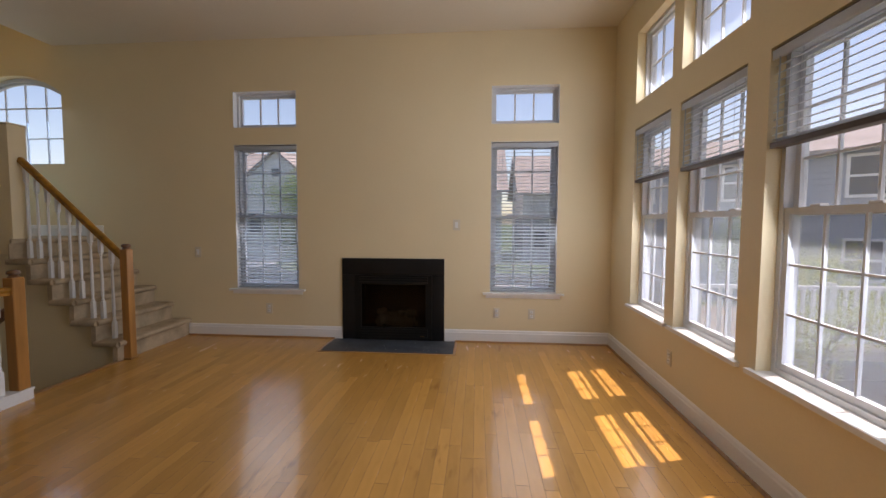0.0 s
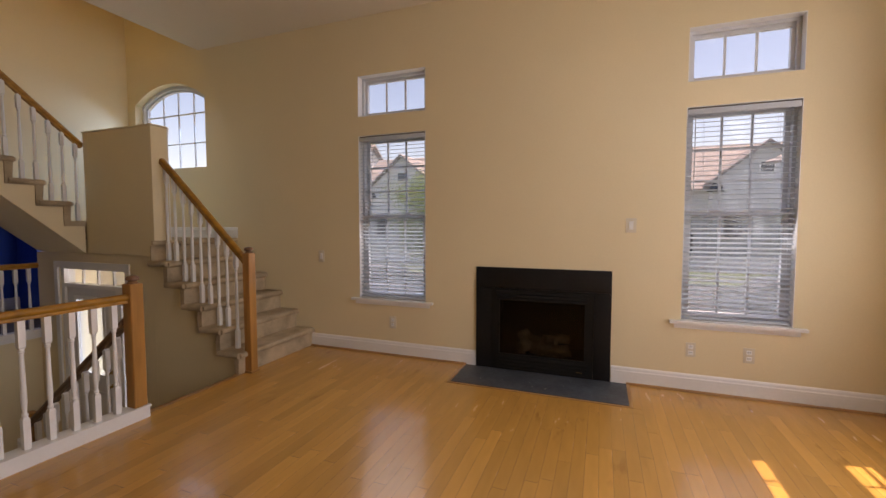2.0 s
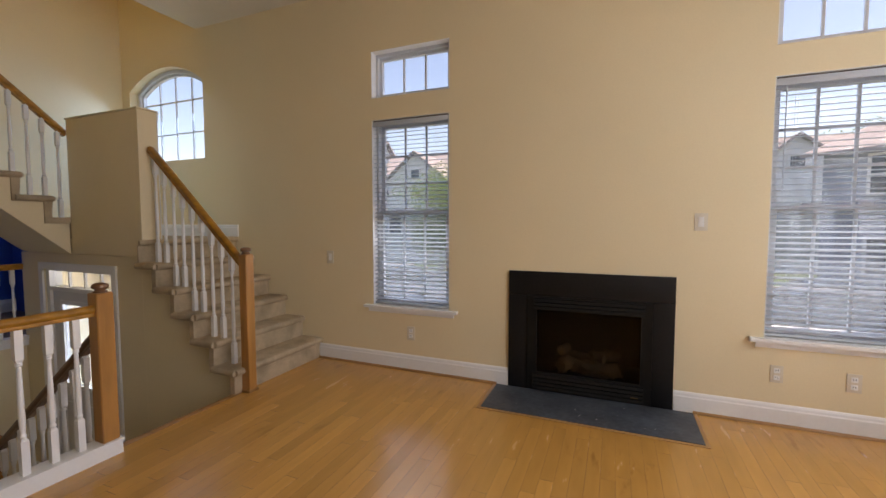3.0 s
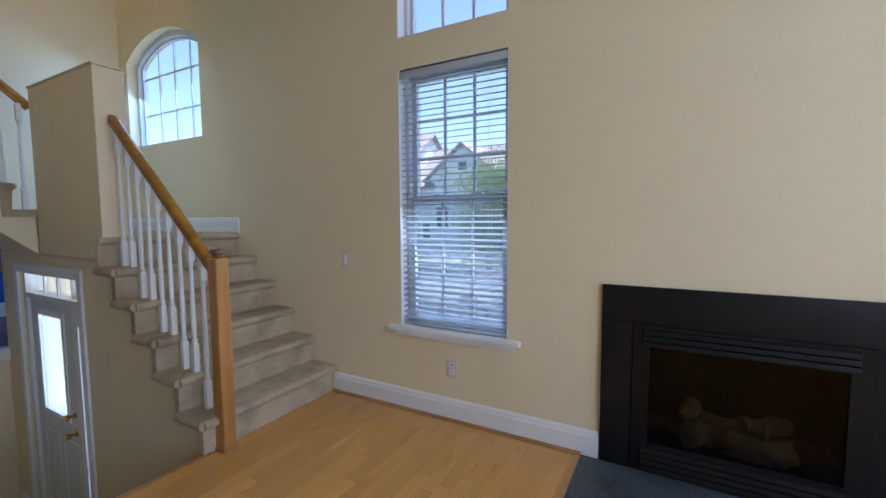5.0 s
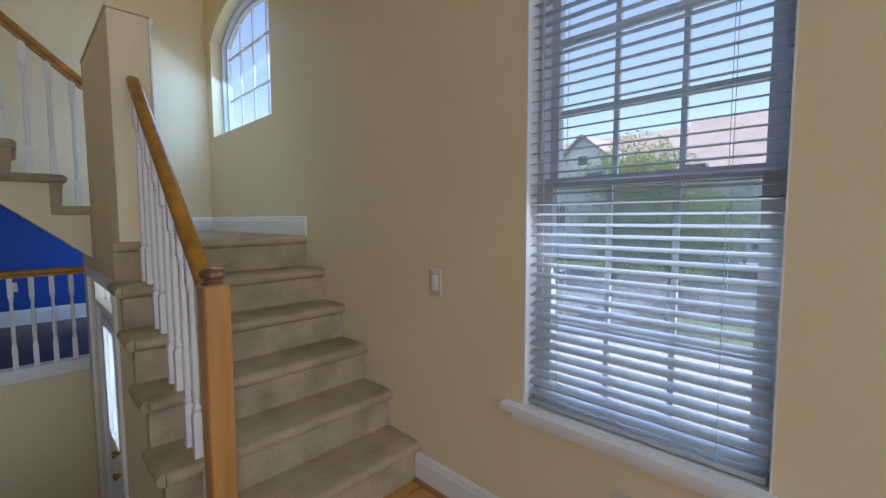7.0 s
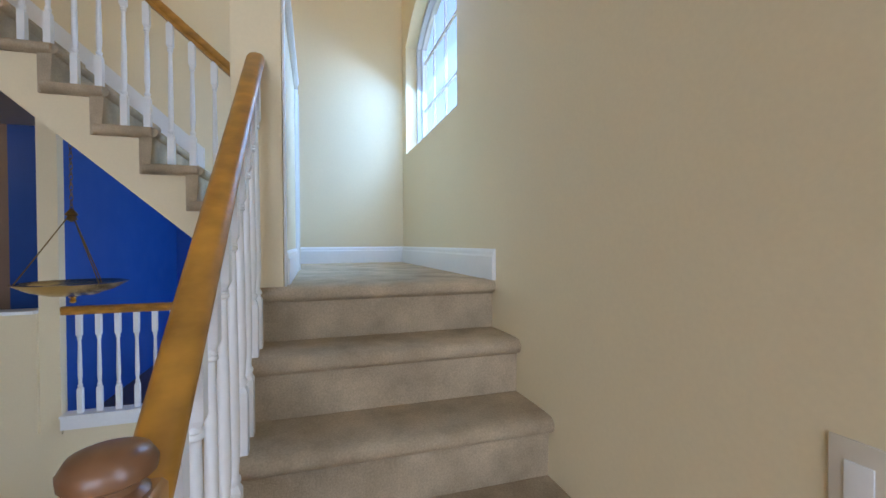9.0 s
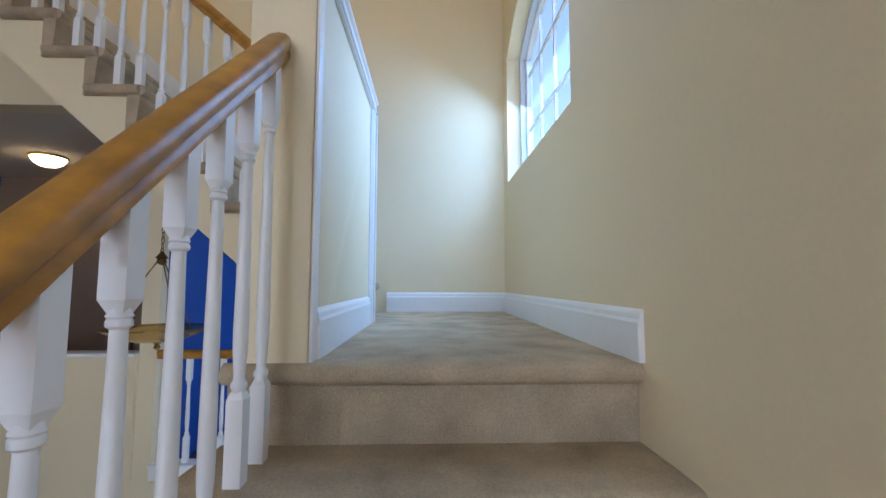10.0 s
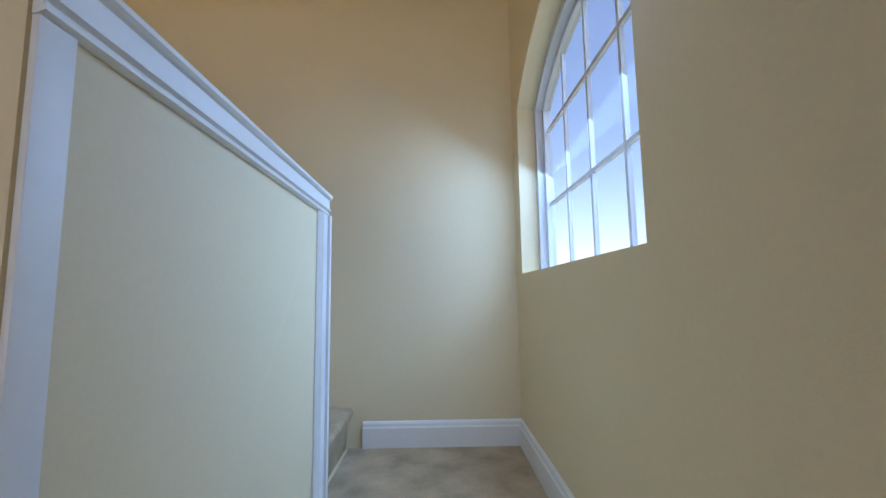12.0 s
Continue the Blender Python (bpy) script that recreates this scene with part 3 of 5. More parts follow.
# ---- blinds ----
def blind(axis, wall, out, u, ztop, zbot, pitch, label, tilt, stack=0.0):
    """A slatted blind inside a window's opening, with shadow gap strip, valance, slats, ladder cords and bottom rail.
    """
    L = u[1] - u[0] - 0.024
    uc, d = (u[0] + u[1]) / 2, wall + out * 0.040
    rz = 0 if axis == "y" else -90
    b = thing("window_blind", *((uc, d, zbot) if axis == "y" else (d, uc, zbot)), label, "blind", "window blinds", rz=rz)
    H = ztop - zbot

    def local(name, dims, material, lab="", bevel=0.0):
        bm = bmesh.new()
        box(bm, *dims)
        ob = new(name, mesh_of(name, bm, material, bevel > 0, bevel))
        ob.parent = b
        return tagged(ob, lab)
    # Dark strip that stands for the shadow gap above the valance.
    local("head_rail", (-L / 2, L / 2, -0.030, 0.026, H - 0.014, H - 0.007), BROWNRAIL_GAP, "thin dark strip for the shadow gap above the blind", bevel=0.002)
    local("valance", (-L / 2 - 0.004, L / 2 + 0.004, -0.038, -0.032, H - 0.062, H - 0.016), SLAT_SHADED if not stack else SLAT_SUNLIT, bevel=0.002)
    local("bottom_rail", (-L / 2, L / 2, -0.034 if stack else -0.026, 0.026, -0.010 if stack else 0.0, 0.018), BROWNRAIL_GAP if stack else SLAT_SHADED, bevel=0.004)
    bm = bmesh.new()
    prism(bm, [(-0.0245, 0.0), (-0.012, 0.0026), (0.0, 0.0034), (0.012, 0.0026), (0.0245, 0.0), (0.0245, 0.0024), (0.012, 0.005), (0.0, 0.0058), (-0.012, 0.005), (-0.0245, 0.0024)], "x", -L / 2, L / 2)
    sm = mesh_of("slat", bm, SLAT_SUNLIT if stack else SLAT_SHADED)
    z = 0.021
    for i in range(int(stack)):
        share("slat", sm, b, 0, 0, z, 0.6 * ((i * 7) % 3 - 1))
        z += 0.0062
    z += pitch * 0.6
    while z < H - 0.03:
        share("slat", sm, b, 0, 0, z, tilt)
        z += pitch
    for f in (-0.34, 0.34) if L < 1 else (-0.36, 0, 0.36):
        bm = bmesh.new()
        for y in (-0.0255, 0.0255):
            box(bm, f * L - 0.0008, f * L + 0.0008, y - 0.0008, y + 0.0008, 0.01, H - 0.04)
        ob = new("ladder_cord", mesh_of("ladder_cord", bm, SLAT_SHADED))
        ob.parent = b
    bm = bmesh.new()
    tube(bm, [(-L * 0.43, -0.036, H - 0.06), (-L * 0.43, -0.037, H - 0.75 if H > 1 else 0.03)], 0.0035, 6)
    ob = new("tilt_wand", mesh_of("tilt_wand", bm, SLAT_SHADED))
    ob.parent = b
    return b


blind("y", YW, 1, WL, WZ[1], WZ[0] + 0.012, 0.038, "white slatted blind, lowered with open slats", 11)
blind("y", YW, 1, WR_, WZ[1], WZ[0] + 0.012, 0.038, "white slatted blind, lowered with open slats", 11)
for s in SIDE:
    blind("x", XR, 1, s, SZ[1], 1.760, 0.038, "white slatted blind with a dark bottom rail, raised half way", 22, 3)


# ---- fireplace ----
def fireplace():
    f = thing("fireplace", -1.351, YW, 0, "black slate-framed gas fireplace with louvres and glass front", "fireplace")
    x0, x1, zt = -1.953, -0.757, 0.957
    a, b = FPX
    y = YW - 0.020
    boxpart("surround_side", (x0, a, y, YW - 0.0005, 0.0, FPZ), BLACK, f, bevel=0.003)
    boxpart("surround_side", (b, x1, y, YW - 0.0005, 0.0, FPZ), BLACK, f, bevel=0.003)
    boxpart("surround_top", (x0, x1, y, YW - 0.0005, FPZ + 0.0005, zt), BLACK, f, bevel=0.003)
    bm = bmesh.new()
    holed(bm, "y", YW - 0.028, YW - 0.006, a + 0.001, b - 0.001, 0.002, FPZ - 0.001, [(a + 0.075, b - 0.075, 0.155, FPZ - 0.110)])
    part("metal_frame", bm, BLACKM, f)
    for k in range(4):
        z = 0.022 + k * 0.031
        bm = bmesh.new()
        prism(bm, [(YW - 0.046, z), (YW - 0.029, z + 0.004), (YW - 0.029, z + 0.024), (YW - 0.040, z + 0.020)], "x", a + 0.05, b - 0.05)
        part("louvre", bm, BLACKM, f)
    for k in range(3):
        z = FPZ - 0.100 + k * 0.030
        bm = bmesh.new()
        prism(bm, [(YW - 0.046, z), (YW - 0.029, z + 0.004), (YW - 0.029, z + 0.022), (YW - 0.040, z + 0.019)], "x", a + 0.05, b - 0.05)
        part("louvre", bm, BLACKM, f)
    boxpart("badge", (b - 0.135, b - 0.085, YW - 0.0485, YW - 0.0465, 0.056, 0.062), DARKBRASS, f, "small silver badge")
    gx = (a + 0.076, b - 0.076)
    boxpart("fire_glass", (gx[0], gx[1], YW - 0.012, YW - 0.008, 0.156, FPZ - 0.111), DARKGLASS, f)
    bm = bmesh.new()
    box(bm, a + 0.002, b - 0.002, YW + 0.42, YW + 0.43, 0.002, FPZ)
    box(bm, a + 0.002, a + 0.012, YW + 0.002, YW + 0.42, 0.002, FPZ)
    box(bm, b - 0.012, b - 0.002, YW + 0.002, YW + 0.42, 0.002, FPZ)
    box(bm, a + 0.012, b - 0.012, YW + 0.002, YW + 0.42, FPZ - 0.012, FPZ - 0.001)
    box(bm, a + 0.012, b - 0.012, YW + 0.002, YW + 0.42, 0.12, 0.135)
    part("firebox", bm, SOOT, f)
    rnd = random.Random(4)
    logs = ((-1.50, 0.11, 0.215, 0.20, 62, 0.050), (-1.53, 0.17, 0.300, 0.15, 80, 0.036), (-1.39, 0.17, 0.200, 0.34, 6, 0.052),
            (-1.24, 0.10, 0.205, 0.26, -8, 0.048), (-1.22, 0.16, 0.285, 0.24, 30, 0.042), (-1.36, 0.13, 0.275, 0.30, -20, 0.034))
    for (lx, ly, lz, ln, rz, r) in logs:
        bm = bmesh.new()
        pts = [(-ln / 2 + ln * i / 6, rnd.uniform(-0.012, 0.012), rnd.uniform(-0.008, 0.008)) for i in range(7)]
        tube(bm, pts, [r * rnd.uniform(0.8, 1.15) for _ in pts], 9)
        bm.transform(pose(lx, YW + ly, lz, 0, 0, rz))
        part("ceramic_log", bm, CERAMIC, f, smooth=True)
    bm = bmesh.new()
    for i in range(60):
        ex, ey, er = rnd.uniform(-1.6, -1.1), YW + rnd.uniform(0.06, 0.24), rnd.uniform(0.008, 0.02)
        v = box(bm, -er, er, -er, er, -er * 0.6, er * 0.6)
        m = pose(ex, ey, 0.143 + er * 0.3, rnd.uniform(-20, 20), rnd.uniform(-20, 20), rnd.uniform(0, 90))
        for q in v:
            q.co = m @ q.co
    part("ember_bed", bm, CERAMIC, f, "pale broken ember pieces")


fireplace()


def hearth():
    h = thing("hearth", -1.34, 5.78, 0, "flush dark slate hearth with a wooden border", "hearth")
    x0, x1, y0 = -2.045, -0.630, 5.530
    boxpart("slate_slab", (x0 + 0.001, x1 - 0.001, y0 + 0.001, YW - 0.03, -0.004, 0.008), SLATE, h, bevel=0.002)
    for dims in ((x0 - 0.024, x1 + 0.024, y0 - 0.024, y0, -0.01, 0.004), (x0 - 0.024, x0 - 0.001, y0 + 0.0005, YW - 0.034, -0.01, 0.004), (x1 + 0.001, x1 + 0.024, y0 + 0.0005, YW - 0.034, -0.01, 0.004)):
        boxpart("border_strip", dims, BORDER, h)



hearth()


def crumbs():
    """White plaster crumbs left on the slate."""
    rnd = random.Random(8)
    bm = bmesh.new()
    for i in range(13):
        s = rnd.uniform(0.0012, 0.003)
        v = box(bm, -s, s, -s * 0.7, s * 0.7, 0, s)
        m = pose(rnd.uniform(-1.95, -0.75), rnd.uniform(5.58, 5.92), 0.0082, 0, 0, rnd.uniform(0, 90))
        for q in v:
            q.co = m @ q.co
    tagged(part("plaster_crumbs", bm, WHITE), "small white plaster crumbs on the slate hearth", "debris", kind="stuff")


crumbs()


# ---- stairs up to the landing ----
def nose_x(k):
    return -3.837 - RUN * (k - 1)


def carpet_step(parent, k, back, side0, side1, last=False):
    """One carpeted step: riser, and a tread with a full round nose that wraps the open end."""
    z = R * k
    nx = nose_x(k)
    prof = [(nx - 0.040, z - R - 0.001)]
    prof += [(nx - 0.036, z - 0.058)]
    for i in range(9):
        a = -math.pi / 2 + math.pi * i / 8
        prof.append((nx - 0.026 + 0.026 * math.cos(a), z - 0.026 + 0.026 * math.sin(a)))
    prof += [(nx - 0.10, z + 0.002), (back, z), (back, z - 0.055), (nx - 0.090, z - 0.055), (nx - 0.090, z - R - 0.001)]
    bm = bmesh.new()
    prism(bm, prof, "y", side0, side1)
    # carpet roll over the open end
    if not last:
        end = back + 0.035
        tube(bm, [(nx - 0.026, side0 - 0.002, z - 0.026), ((nx + end) / 2, side0 - 0.004, z - 0.026), (end, side0 - 0.002, z - 0.027)], 0.0265, 10)
    return part("carpet_step", bm, CARPET, parent, smooth=True)


def stairs_up():
    s = thing("staircase", -4.3, 5.5, 0, "beige carpeted stair flight up to the landing", "stairs")
    for k in range(1, 6):
        carpet_step(s, k, nose_x(k + 1) - 0.0895, 5.0, YW - 0.001)
    carpet_step(s, 6, -5.05, 5.202, YW - 0.001, True)
    # the top nose runs on past the end of the half wall
    nx, bm = nose_x(6), bmesh.new()
    arc_ = [(nx - 0.026 + 0.026 * math.cos(a), LZ - 0.026 + 0.026 * math.sin(a)) for a in [-math.pi / 2 + math.pi * i / 8 for i in range(9)]]
    prism(bm, arc_ + [(-4.9575, LZ), (-4.9575, LZ - 0.052)], "y", 5.0, 5.2015)
    box(bm, -4.990, nx - 0.038, 5.004, 5.2015, LZ - R - 0.001, LZ - 0.050)
    part("carpet_nose", bm, CARPET, s, smooth=True)
    # cream wall below the open end
    bm = bmesh.new()
    pts = [(nose_x(1) - 0.05, FZ), (nose_x(1) - 0.05, 0.0), (nose_x(1) - 0.089, 0.0), (nose_x(1) - 0.089, R - 0.056)]
    for k in range(2, 6):
        pts += [(nose_x(k) - 0.089, R * (k - 1) - 0.056), (nose_x(k) - 0.089, R * k - 0.056)]
    pts += [(nose_x(6) - 0.089, R * 5 - 0.056), (-5.03, 6 * R - 0.15), (-5.03, FZ)]
    prism(bm, pts, "y", 5.06, 5.20)
    structure(part("stair_side_wall", bm, WALL), "cream painted wall below the stairs", "wall")


stairs_up()
structure(boxpart("landing_carpet", (XL, -5.051, 5.2025, YW, LZ - 0.012, LZ), CARPET), "beige carpet on the stair landing", "carpet")

structure(boxpart("landing_carpet_edge", (XL, -6.036, 5.13, 5.2020, LZ - 0.012, LZ - 0.0005), CARPET), "beige carpet before the upper stairs", "carpet")
# half wall beside the landing, with cap, frame moulding and baseboard
bm = bmesh.new()
prism(bm, [(-6.01, 1.0405), (-6.01, 2.320), (-4.958, 2.320), (-4.958, LZ - 0.050), (-4.994, LZ - 0.050), (-4.994, 1.0405)], "y", 5.030, 5.200)
pw = structure(part("pony_wall", bm, WALL, smooth=True, bevel=0.012), "cream painted half wall beside the landing", "wall")
bm = bmesh.new()
box(bm, -6.022, -4.953, 5.026, 5.208, 2.321, 2.335)
structure(part("pony_wall_cap", bm, WALL, smooth=True, bevel=0.004), "cream painted cap on the half wall", "trim")


def panel_trim():
    """White boards and mouldings that frame the landing side of the half wall."""
    y, zt = 5.2005, 2.320
    bm = bmesh.new()
    pts = [(0, 0), (0.024, 0), (0.024, 0.008), (0.019, 0.013), (0.014, 0.016), (0.014, 0.046), (0.018, 0.048), (0.018, 0.054), (0.010, 0.057), (0.010, 0.061), (0.013, 0.063), (0.013, 0.068), (0.004, 0.072), (0, 0.072)]
    prism(bm, [(y + a, zt - b) for a, b in pts][::-1], "x", -6.034, -4.962)
    structure(part("panel_top_moulding", bm, WHITE), "white stepped moulding below the cap", "trim")
    bm = bmesh.new()
    x0, z0, z1 = -6.034, LZ, zt - 0.0725
    box(bm, x0, x0 + 0.020, y - 0.05, y + 0.022, z0, z1)
    box(bm, x0 + 0.0205, x0 + 0.074, y, y + 0.013, z0, z1)
    prism(bm, [(x0 + 0.0745, y), (x0 + 0.0745, y + 0.018), (x0 + 0.086, y + 0.018), (x0 + 0.092, y + 0.010), (x0 + 0.100, y + 0.012), (x0 + 0.106, y + 0.004), (x0 + 0.106, y)], "z", z0, z1)
    structure(part("panel_side_moulding", bm, WHITE), "white stepped moulding at the end of the half wall", "trim")
    structure(boxpart("panel_edge_board", (-5.006, -4.962, y, y + 0.008, LZ, z1), WHITE, bevel=0.002), "white board at the edge of the half wall", "trim")
    baseboard("baseboard", "x", x0 + 0.107, -5.0065, y, 1, LZ, 0.130)


panel_trim()


# ---- rails ----
def baluster_mesh(name, h, top, foot=0.20, head=0.16):
    """A turned white baluster with square ends; top: how far its head is cut to the rail's slope."""
    bm = bmesh.new()
    w = 0.0165
    box(bm, -w, w, -w, w, 0, foot)
    v = box(bm, -w, w, -w, w, h - head, h)
    for q in v[4:]:
        q.co.z += -q.co.x * top
    z0, z1 = foot, h - head
    n = z1 - z0
    for za, zb in ((foot, foot + 0.016), (h - head, h - head - 0.016)):
        lo = [bm.verts.new((a * w, b * w, za)) for a, b in ((-1, -1), (1, -1), (1, 1), (-1, 1))]
        hi = [bm.verts.new((a * 0.0095, b * 0.0095, zb)) for a, b in ((-1, -1), (1, -1), (1, 1), (-1, 1))]
        for i in range(4):
            f = (lo[i], lo[(i + 1) % 4], hi[(i + 1) % 4], hi[i])
            bm.faces.new(f if zb > za else f[::-1])
    lathe(bm, [(0.0120, z0 - 0.001), (0.0120, z0 + 0.016), (0.0155, z0 + 0.022), (0.0155, z0 + 0.030), (0.0110, z0 + 0.036), (0.0105, z0 + 0.044), (0.0138, z0 + 0.09), (0.0145, z0 + n * 0.25), (0.0125, z0 + n * 0.6),
               (0.0100, z1 - 0.045), (0.0098, z1 - 0.036), (0.0145, z1 - 0.032), (0.0145, z1 - 0.026), (0.0125, z1 - 0.023), (0.0148, z1 - 0.020), (0.0120, z1 - 0.014), (0.0120, z1 + 0.001)], 12)
    return mesh_of(name, bm, WHITE, True)


def rail_mesh(name, p, q, material, w=0.058, h=0.062, round_end=False):
    """A moulded handrail from p to q; the points are on its underside."""
    p, q = Vector(p), Vector(q)
    d = (q - p).normalized()
    s = d.cross(Vector((0, 0, 1))).normalized()
    u = s.cross(d).normalized()
    prof = [(-0.32, 0), (0.32, 0), (0.36, 0.16), (0.30, 0.30), (0.44, 0.42), (0.50, 0.62), (0.46, 0.82), (0.30, 0.95), (0.0, 1.0), (-0.30, 0.95), (-0.46, 0.82), (-0.50, 0.62), (-0.44, 0.42), (-0.30, 0.30), (-0.36, 0.16)]
    bm = bmesh.new()
    stops = [(p, 1.0), (q, 1.0)] if not round_end else [(p, 1.0), (q - d * 0.03, 1.0), (q - d * 0.012, 0.93), (q - d * 0.003, 0.78), (q, 0.5)]
    loops = []
    for c, sc in stops:
        loops.append([bm.verts.new(c + s * a * w * sc + u * (h / 2 + (b - 0.5) * h * sc)) for a, b in prof])
    for a, b in zip(loops, loops[1:]):
        for i in range(len(prof)):
            j = (i + 1) % len(prof)
            bm.faces.new((a[i], a[j], b[j], b[i]))
    bm.faces.new(loops[0][::-1])
    bm.faces.new(loops[-1])
    return bm


def newel(parent, x, y, z0, z1, w=0.088):
    bm = bmesh.new()
    hw = w / 2
    zt = z1 - 0.055
    v = box(bm, -hw, hw, -hw, hw, z0, zt)
    bmesh.ops.bevel(bm, geom=list(bm.edges), offset=0.006, segments=1, affect='EDGES')
    bm.transform(pose(x, y, 0))
    n = part("newel_post", bm, OAK, parent, smooth=True)
    bm = bmesh.new()
    lathe(bm, [(0.034, zt - 0.002), (0.034, zt + 0.006), (0.026, zt + 0.012), (0.026, zt + 0.018), (0.040, zt + 0.026), (0.041, zt + 0.036), (0.034, zt + 0.048), (0.018, zt + 0.054), (0.004, zt + 0.055)], 20, (x, y, 0))
    part("newel_cap", bm, DARKOAK, n, "dark turned wooden cap", smooth=True)
    return n


SL = 0.916                                # slope of the handrail
def rail_up():
    b = thing("stair_railing", -4.4, 5.118, 0, "oak handrail with white turned balusters on the carpeted stairs", "railing")
    newel(b, -3.842, 5.112, 0.0, 1.152, 0.080)
    boxpart("newel_base", (-3.890, -3.794, 5.064, 5.160, 0.0, 0.02), SHOE, b, bevel=0.005)
    x0, z0 = -3.880, 0.976
    x1 = -4.966
    part("handrail", rail_mesh("handrail", (x0, 5.118, z0), (x1, 5.118, z0 + (x0 - x1) * SL), OAKRAIL, round_end=True), OAKRAIL, b, smooth=True)
    for k in range(1, 6):
        for off in (0.060, 0.168):
            if k == 1 and off < 0.1:
                continue
            x = nose_x(k) - off
            top = z0 + (x0 - x) * SL + 0.004
            me = baluster_mesh("baluster", top - R * k, SL, 0.165, 0.13)
            share("baluster", me, b, x + 4.4, 0, R * k)


rail_up()


def level_rail(name, label, x, ya, yb, z, rail_z, step, newel_at=None, shoe_h=0.0, shoe_w=0.13):
    """A straight level rail along y from ya to yb, with balusters on a white shoe."""
    b = thing(name, x, (ya + yb) / 2, z, label, "railing")
    if shoe_h:
        bm = bmesh.new()
        box(bm, x - shoe_w / 2, x + shoe_w / 2, ya, yb, z, z + shoe_h)
        box(bm, x - shoe_w / 2 - 0.008, x + shoe_w / 2 + 0.008, ya - 0.004, yb + 0.006, z + shoe_h, z + shoe_h + 0.016)
        part("shoe_board", bm, WHITE, b)
    zb = z + shoe_h + (0.016 if shoe_h else 0)
    end = yb
    if newel_at is not None:
        newel(b, x, newel_at, zb - 0.002, 1.004)
        end = newel_at - 0.044
    part("handrail", rail_mesh("handrail", (x, ya, rail_z - 0.06), (x, end, rail_z - 0.06), OAKRAIL), OAKRAIL, b, smooth=True)
    me = baluster_mesh("baluster", rail_z - 0.058 - zb, 0, 0.17, 0.15)
    y = end - step * 0.72
    while y > ya:
        share("baluster", me, b, 0, y - (ya + yb) / 2, zb - z)
        y -= step
    return b


level_rail("foyer_railing", "oak rail with white balusters at the edge of the wooden floor", -3.852, YB, 4.160, 0.0, 0.880, 0.118, 4.108, 0.074, 0.10)
level_rail("dining_railing", "oak rail with white balusters before the blue dining room", -7.0, 3.575, 5.058, 0.04, 0.912, 0.118, None, 0.085, 0.10)

# ---- stairs down to the foyer ----
DRUN = 0.259
def stairs_down():
    s = thing("foyer_staircase", -4.4, 4.6, FZ, "carpeted stairs down to the foyer", "stairs")
    for k in range(1, 7):
        bm = bmesh.new()
        x0 = -3.885 - DRUN * (k - 1)
        box(bm, x0 - DRUN - 0.02, x0, 4.10, 5.059, FZ + 0.001, -R * k)
        part("carpet_step", bm, CARPET, s, smooth=True, bevel=0.0)
    r = thing("lower_stair_railing", -4.6, 4.13, FZ, "dark stained handrail with white balusters on the lower stairs", "railing")
    part("handrail", rail_mesh("handrail", (-3.93, 4.13, 0.66), (-5.19, 4.13, -0.31), DARKOAK, round_end=True), DARKOAK, r, smooth=True)
    for k in range(1, 7):
        for off in (0.06, 0.19):
            x = -3.885 - DRUN * (k - 1) - off
            if x > -3.97:
                continue
            top = 0.66 + (x + 3.93) * (0.97 / 1.26)
            me = baluster_mesh("baluster", top + R * k, 0.97 / 1.26, 0.2, 0.15)
            share("baluster", me, r, x + 4.6, 0, -R * k - FZ)
    boxpart("newel_post", (-5.255, -5.175, 4.09, 4.17, FZ, -0.19), OAK, r, bevel=0.006)


stairs_down()

